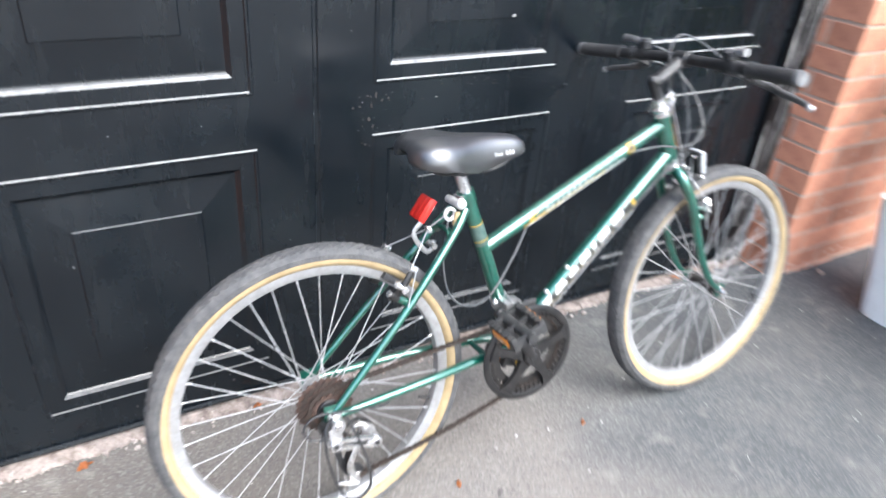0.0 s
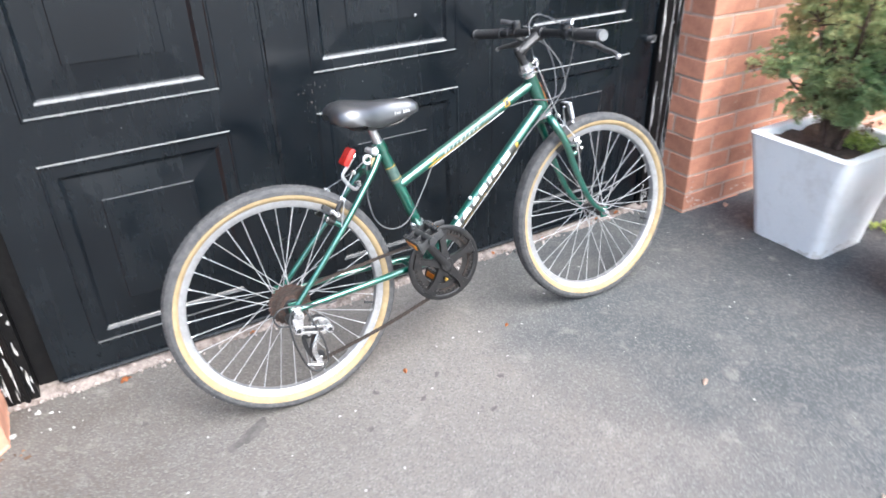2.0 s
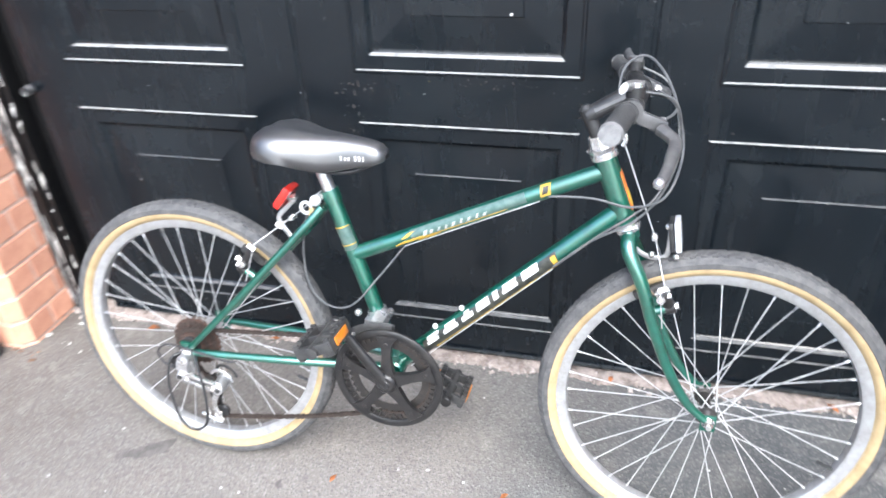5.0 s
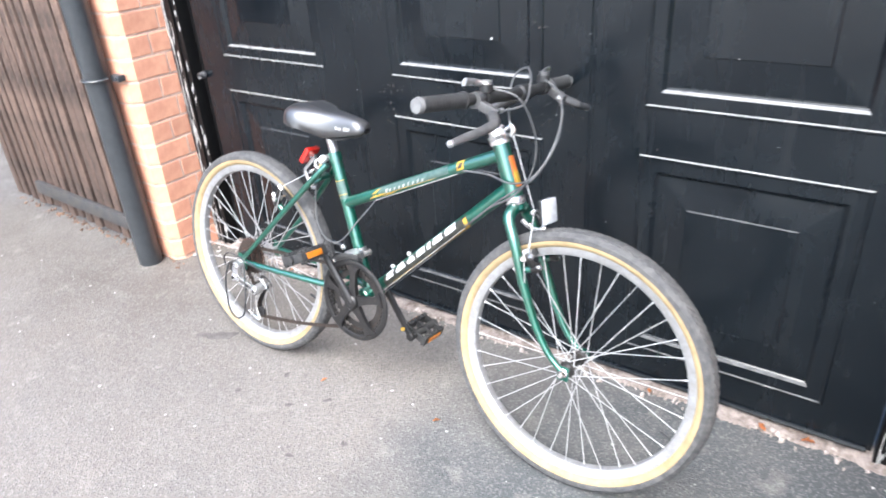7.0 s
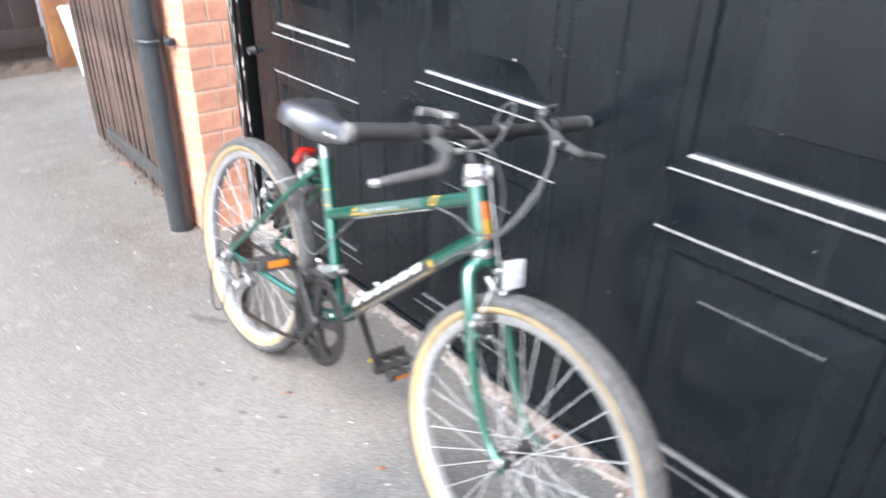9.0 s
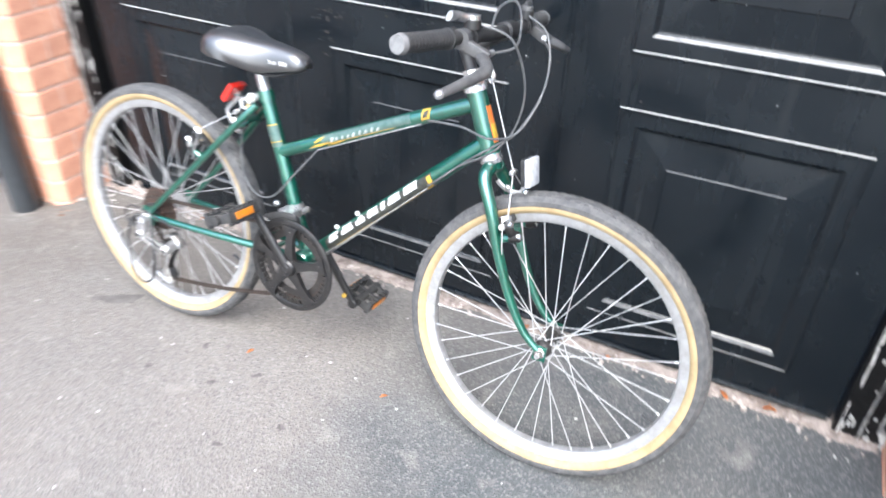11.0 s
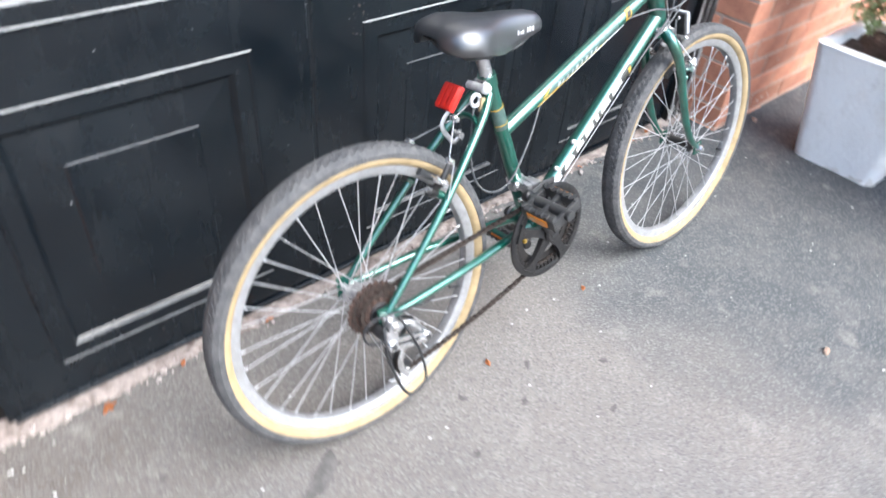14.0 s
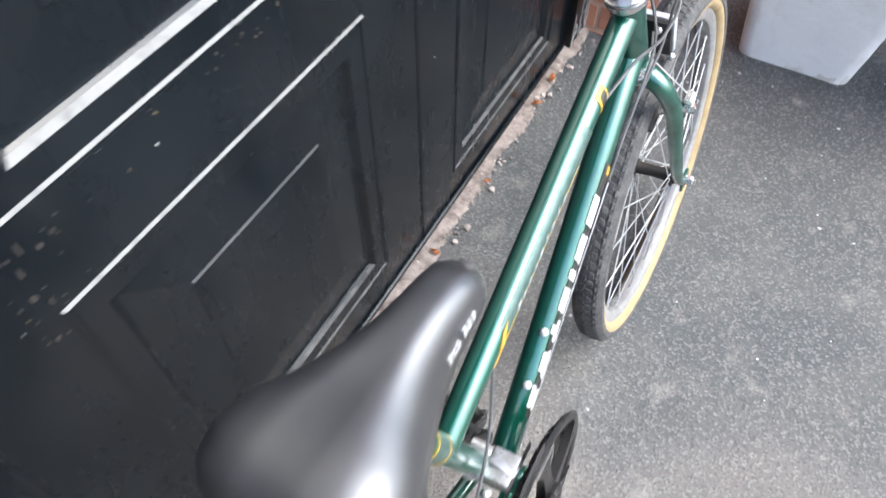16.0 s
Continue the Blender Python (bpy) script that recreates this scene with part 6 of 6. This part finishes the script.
bm = box(bmesh.new(), -0.006, 0.006, -0.003, 0.003, -0.013, 0.013, 0.002, Matrix.Translation((0.280, -0.020, 0.603)) @ pose(0, 0, 0, 0, 12, 0))
part("hanger_plate", bm, M_CREAM, bike, "stained beige hanger plate")

# front reflector
bm = box(bmesh.new(), -0.004, 0.006, -0.021, 0.021, -0.026, 0.026, 0.004)
part("front_reflector", bm, M_CLEAR, bike, "clear plastic front reflector", Matrix.Translation((0.915, -0.004, 0.622)) @ pose(0, 0, 0, 0, -10, -6))
part("reflector_back", box(bmesh.new(), -0.0125, -0.0045, -0.020, 0.020, -0.025, 0.025, 0.003, Matrix.Translation((0.915, -0.004, 0.622)) @ pose(0, 0, 0, 0, -10, -6)), M_BLACK, bike, "black reflector housing")
bm = tube(bmesh.new(), spline([(0.852, 0, 0.588), (0.866, 0, 0.578), (0.886, 0, 0.574), (0.902, 0, 0.580), (0.905, 0, 0.604), (0.904, 0, 0.630)], 4), 0.0045, 8, squash=0.5)
part("reflector_bracket", bm, M_ALLOY, bike, "metal reflector bracket")
for c in ((0.899, -0.007, 0.634), (0.878, -0.010, 0.584), (0.916, -0.022, 0.588)):
    part("bracket_bolt", ball(bmesh.new(), c, 0.0058), M_CHROME, bike)

# cables
def cable(pts, rad, material):
    return part("cable", tube(bmesh.new(), spline(pts, 8) if len(pts) > 2 else pts, rad, 8), material, bike)


# front brake: right lever, over the bar and down to the hanger on the headset
cable([(0.862, -0.126, 0.832), (0.882, -0.080, 0.842), (0.862, -0.025, 0.880), (0.834, 0.008, 0.898), (0.806, 0.010, 0.880), (0.800, 0.003, 0.835), (0.806, 0.0, 0.790)], 0.0020, M_CABLE)
cable([(0.806, 0.0, 0.790), (0.880, 0.0, 0.612)], 0.0013, M_SPOKE)
# rear brake: left lever in a wide loop to the top tube
cable([(0.862, 0.100, 0.830), (0.893, 0.062, 0.810), (0.906, 0.008, 0.752), (0.886, -0.03, 0.692), (0.836, -0.030, 0.670), (0.775, -0.020, 0.676), (0.700, -0.010, 0.670)], 0.0020, M_CABLE)
# gears: from the shifters down to the down tube
cable([(0.835, -0.114, 0.868), (0.880, -0.092, 0.850), (0.896, -0.05, 0.772), (0.880, -0.03, 0.696), (0.842, -0.026, 0.644), (0.780, -0.020, 0.602), (0.720, -0.018, 0.547)], 0.0019, M_CABLE)
cable([(0.835, 0.086, 0.868), (0.880, 0.072, 0.842), (0.900, 0.04, 0.764), (0.878, 0.0, 0.688), (0.842, -0.020, 0.654), (0.790, -0.021, 0.612), (0.730, -0.016, 0.554)], 0.0019, M_CABLE)
cable([(0.720, -0.018, 0.543), (0.46, -0.014, 0.302)], 0.0010, M_SPOKE)
cable([(0.730, 0.012, 0.552), (0.47, 0.010, 0.308)], 0.0010, M_SPOKE)
# rear brake: hanging loop from the top tube to the seat cluster
cable([(0.452, -0.004, 0.553), (0.405, -0.02, 0.492), (0.350, -0.026, 0.428), (0.300, -0.024, 0.420), (0.264, -0.020, 0.455), (0.254, -0.016, 0.520), (0.262, -0.014, 0.580), (0.268, -0.013, 0.606)], 0.0019, M_CABLE)
cable([(0.452, -0.006, 0.552), (0.69, -0.010, 0.660)], 0.0010, M_SPOKE)
cable([(0.270, -0.014, 0.618), (0.231, 0.0, 0.586)], 0.0011, M_SPOKE)
bm = bmesh.new()
tube(bm, spline([HEAD_T + Vector((0.012, 0, 0.030)), HEAD_T + Vector((0.024, 0, 0.040)), HEAD_T + Vector((0.030, 0, 0.030)), HEAD_T + Vector((0.026, 0, 0.018))], 4), 0.0042, 8)
part("cable_hanger", bm, M_CHROME, bike, "chrome brake cable hanger")


# ---- bricks ----
BL, BW, BH, J = 0.217, 0.1045, 0.067, 0.008
COURSE = BH + J
Z0 = 0.012


def brick_mesh(lx, ly, seed):
    """A brick with softened, slightly uneven arrises; its corner lies at the origin."""
    r = random.Random(seed)
    bm = bmesh.new()
    c = 0.003
    outs = []
    for x in (0, 1):
        for y in (0, 1):
            for z in (0, 1):
                p = Vector((x * lx, y * ly, z * BH))
                sx, sy, sz = 1 - 2 * x, 1 - 2 * y, 1 - 2 * z
                e = [r.uniform(0.5, 1.4) * c for _ in range(3)]
                outs += [p + Vector((sx * e[0], sy * e[1], 0)), p + Vector((sx * e[0], 0, sz * e[2])), p + Vector((0, sy * e[1], sz * e[2]))]
    vs = [bm.verts.new(p) for p in outs]
    bmesh.ops.convex_hull(bm, input=vs)
    return bm


BRICKS = {}


def brick(parent, x, y, k, lx, ly, material, v=0):
    key = (round(lx, 4), round(ly, 4), material.name, v)
    if key not in BRICKS:
        BRICKS[key] = finish(brick_mesh(lx, ly, len(BRICKS)), "brick", material, smooth=False)
    ob = new("brick", BRICKS[key])
    ob.parent = parent
    ob.matrix_basis = pose(x, y, Z0 + k * COURSE, 0, 0, 0)


def corner_brick(parent, k, lx, jit, ly):
    """A brick whose outer corner is blunted at 45 degrees; it ends at the return face."""
    key = ("corner", round(lx, 4), round(ly, 4), k % 4)
    if key not in BRICKS:
        r = random.Random(k % 4 + 50)
        c = PIER_CUT * r.uniform(0.92, 1.05)
        plan = [(-lx, 0), (-c, 0), (0, c), (0, ly), (-lx, ly)]
        bm = bmesh.new()
        pts = []
        for z, inset in ((0, 0.0022), (0.0025, 0), (BH - 0.0025, 0), (BH, 0.0022)):
            for x, y in plan:
                pts.append(bm.verts.new((x + (inset if x < -c - 0.001 else -inset) + r.uniform(-0.0006, 0.0006), y + (inset if y < ly / 2 else -inset) + r.uniform(-0.0006, 0.0006), z)))
        bmesh.ops.convex_hull(bm, input=pts)
        BRICKS[key] = finish(bm, "brick", M_BRICK_LEFT, smooth=False)
    ob = new("brick", BRICKS[key])
    ob.parent = parent
    ob.matrix_basis = pose(ARRIS_L, PIER_Y + jit, Z0 + k * COURSE, 0, 0, 0)


vr = random.Random(2)
for k in range(-1, 19):
    jit = vr.uniform(-0.0015, 0.0015)
    if k % 2 == 0:
        x = ARRIS_R
        brick(wall_right, x, WALL_Y + jit, k, BL, BW, M_BRICK, vr.randrange(3))
        brick(wall_right, x, WALL_Y + BW + J, k, BW, BW, M_BRICK, vr.randrange(3))
        x += BL + J
    else:
        x = ARRIS_R
        brick(wall_right, x, WALL_Y + jit, k, BW, BL, M_BRICK, vr.randrange(3))
        x += BW + J
    while x < 4.6:
        brick(wall_right, x, WALL_Y + vr.uniform(-0.002, 0.002), k, BL, BW, M_BRICK, vr.randrange(3))
        x += BL + J
    y1 = WALL_Y + 0.215
    if k % 2 == 0:
        corner_brick(wall_left, k, BL - 0.02, vr.uniform(-0.001, 0.001), BW)
        brick(wall_left, ARRIS_L - BW, PIER_Y + BW + J, k, BW, y1 - PIER_Y - BW - J, M_BRICK_LEFT, vr.randrange(3))
    else:
        corner_brick(wall_left, k, BW, vr.uniform(-0.001, 0.001), 0.155)
        brick(wall_left, PIER_X, PIER_Y + jit, k, ARRIS_L - BW - J - PIER_X, BW, M_BRICK_LEFT, vr.randrange(3))
        brick(wall_left, ARRIS_L - BW, PIER_Y + 0.155 + J, k, BW, y1 - PIER_Y - 0.155 - J, M_BRICK_LEFT, vr.randrange(3))
    if k < 12:
        brick(wall_far, -3.12 - BW, 1.695, k, BW, BL if k % 2 else BW, M_BRICK_LEFT, vr.randrange(3))
        brick(wall_far, -3.12 - BW, 1.695 + (BL + J if k % 2 else BW + J), k, BW, BW if k % 2 else BL, M_BRICK_LEFT, vr.randrange(3))
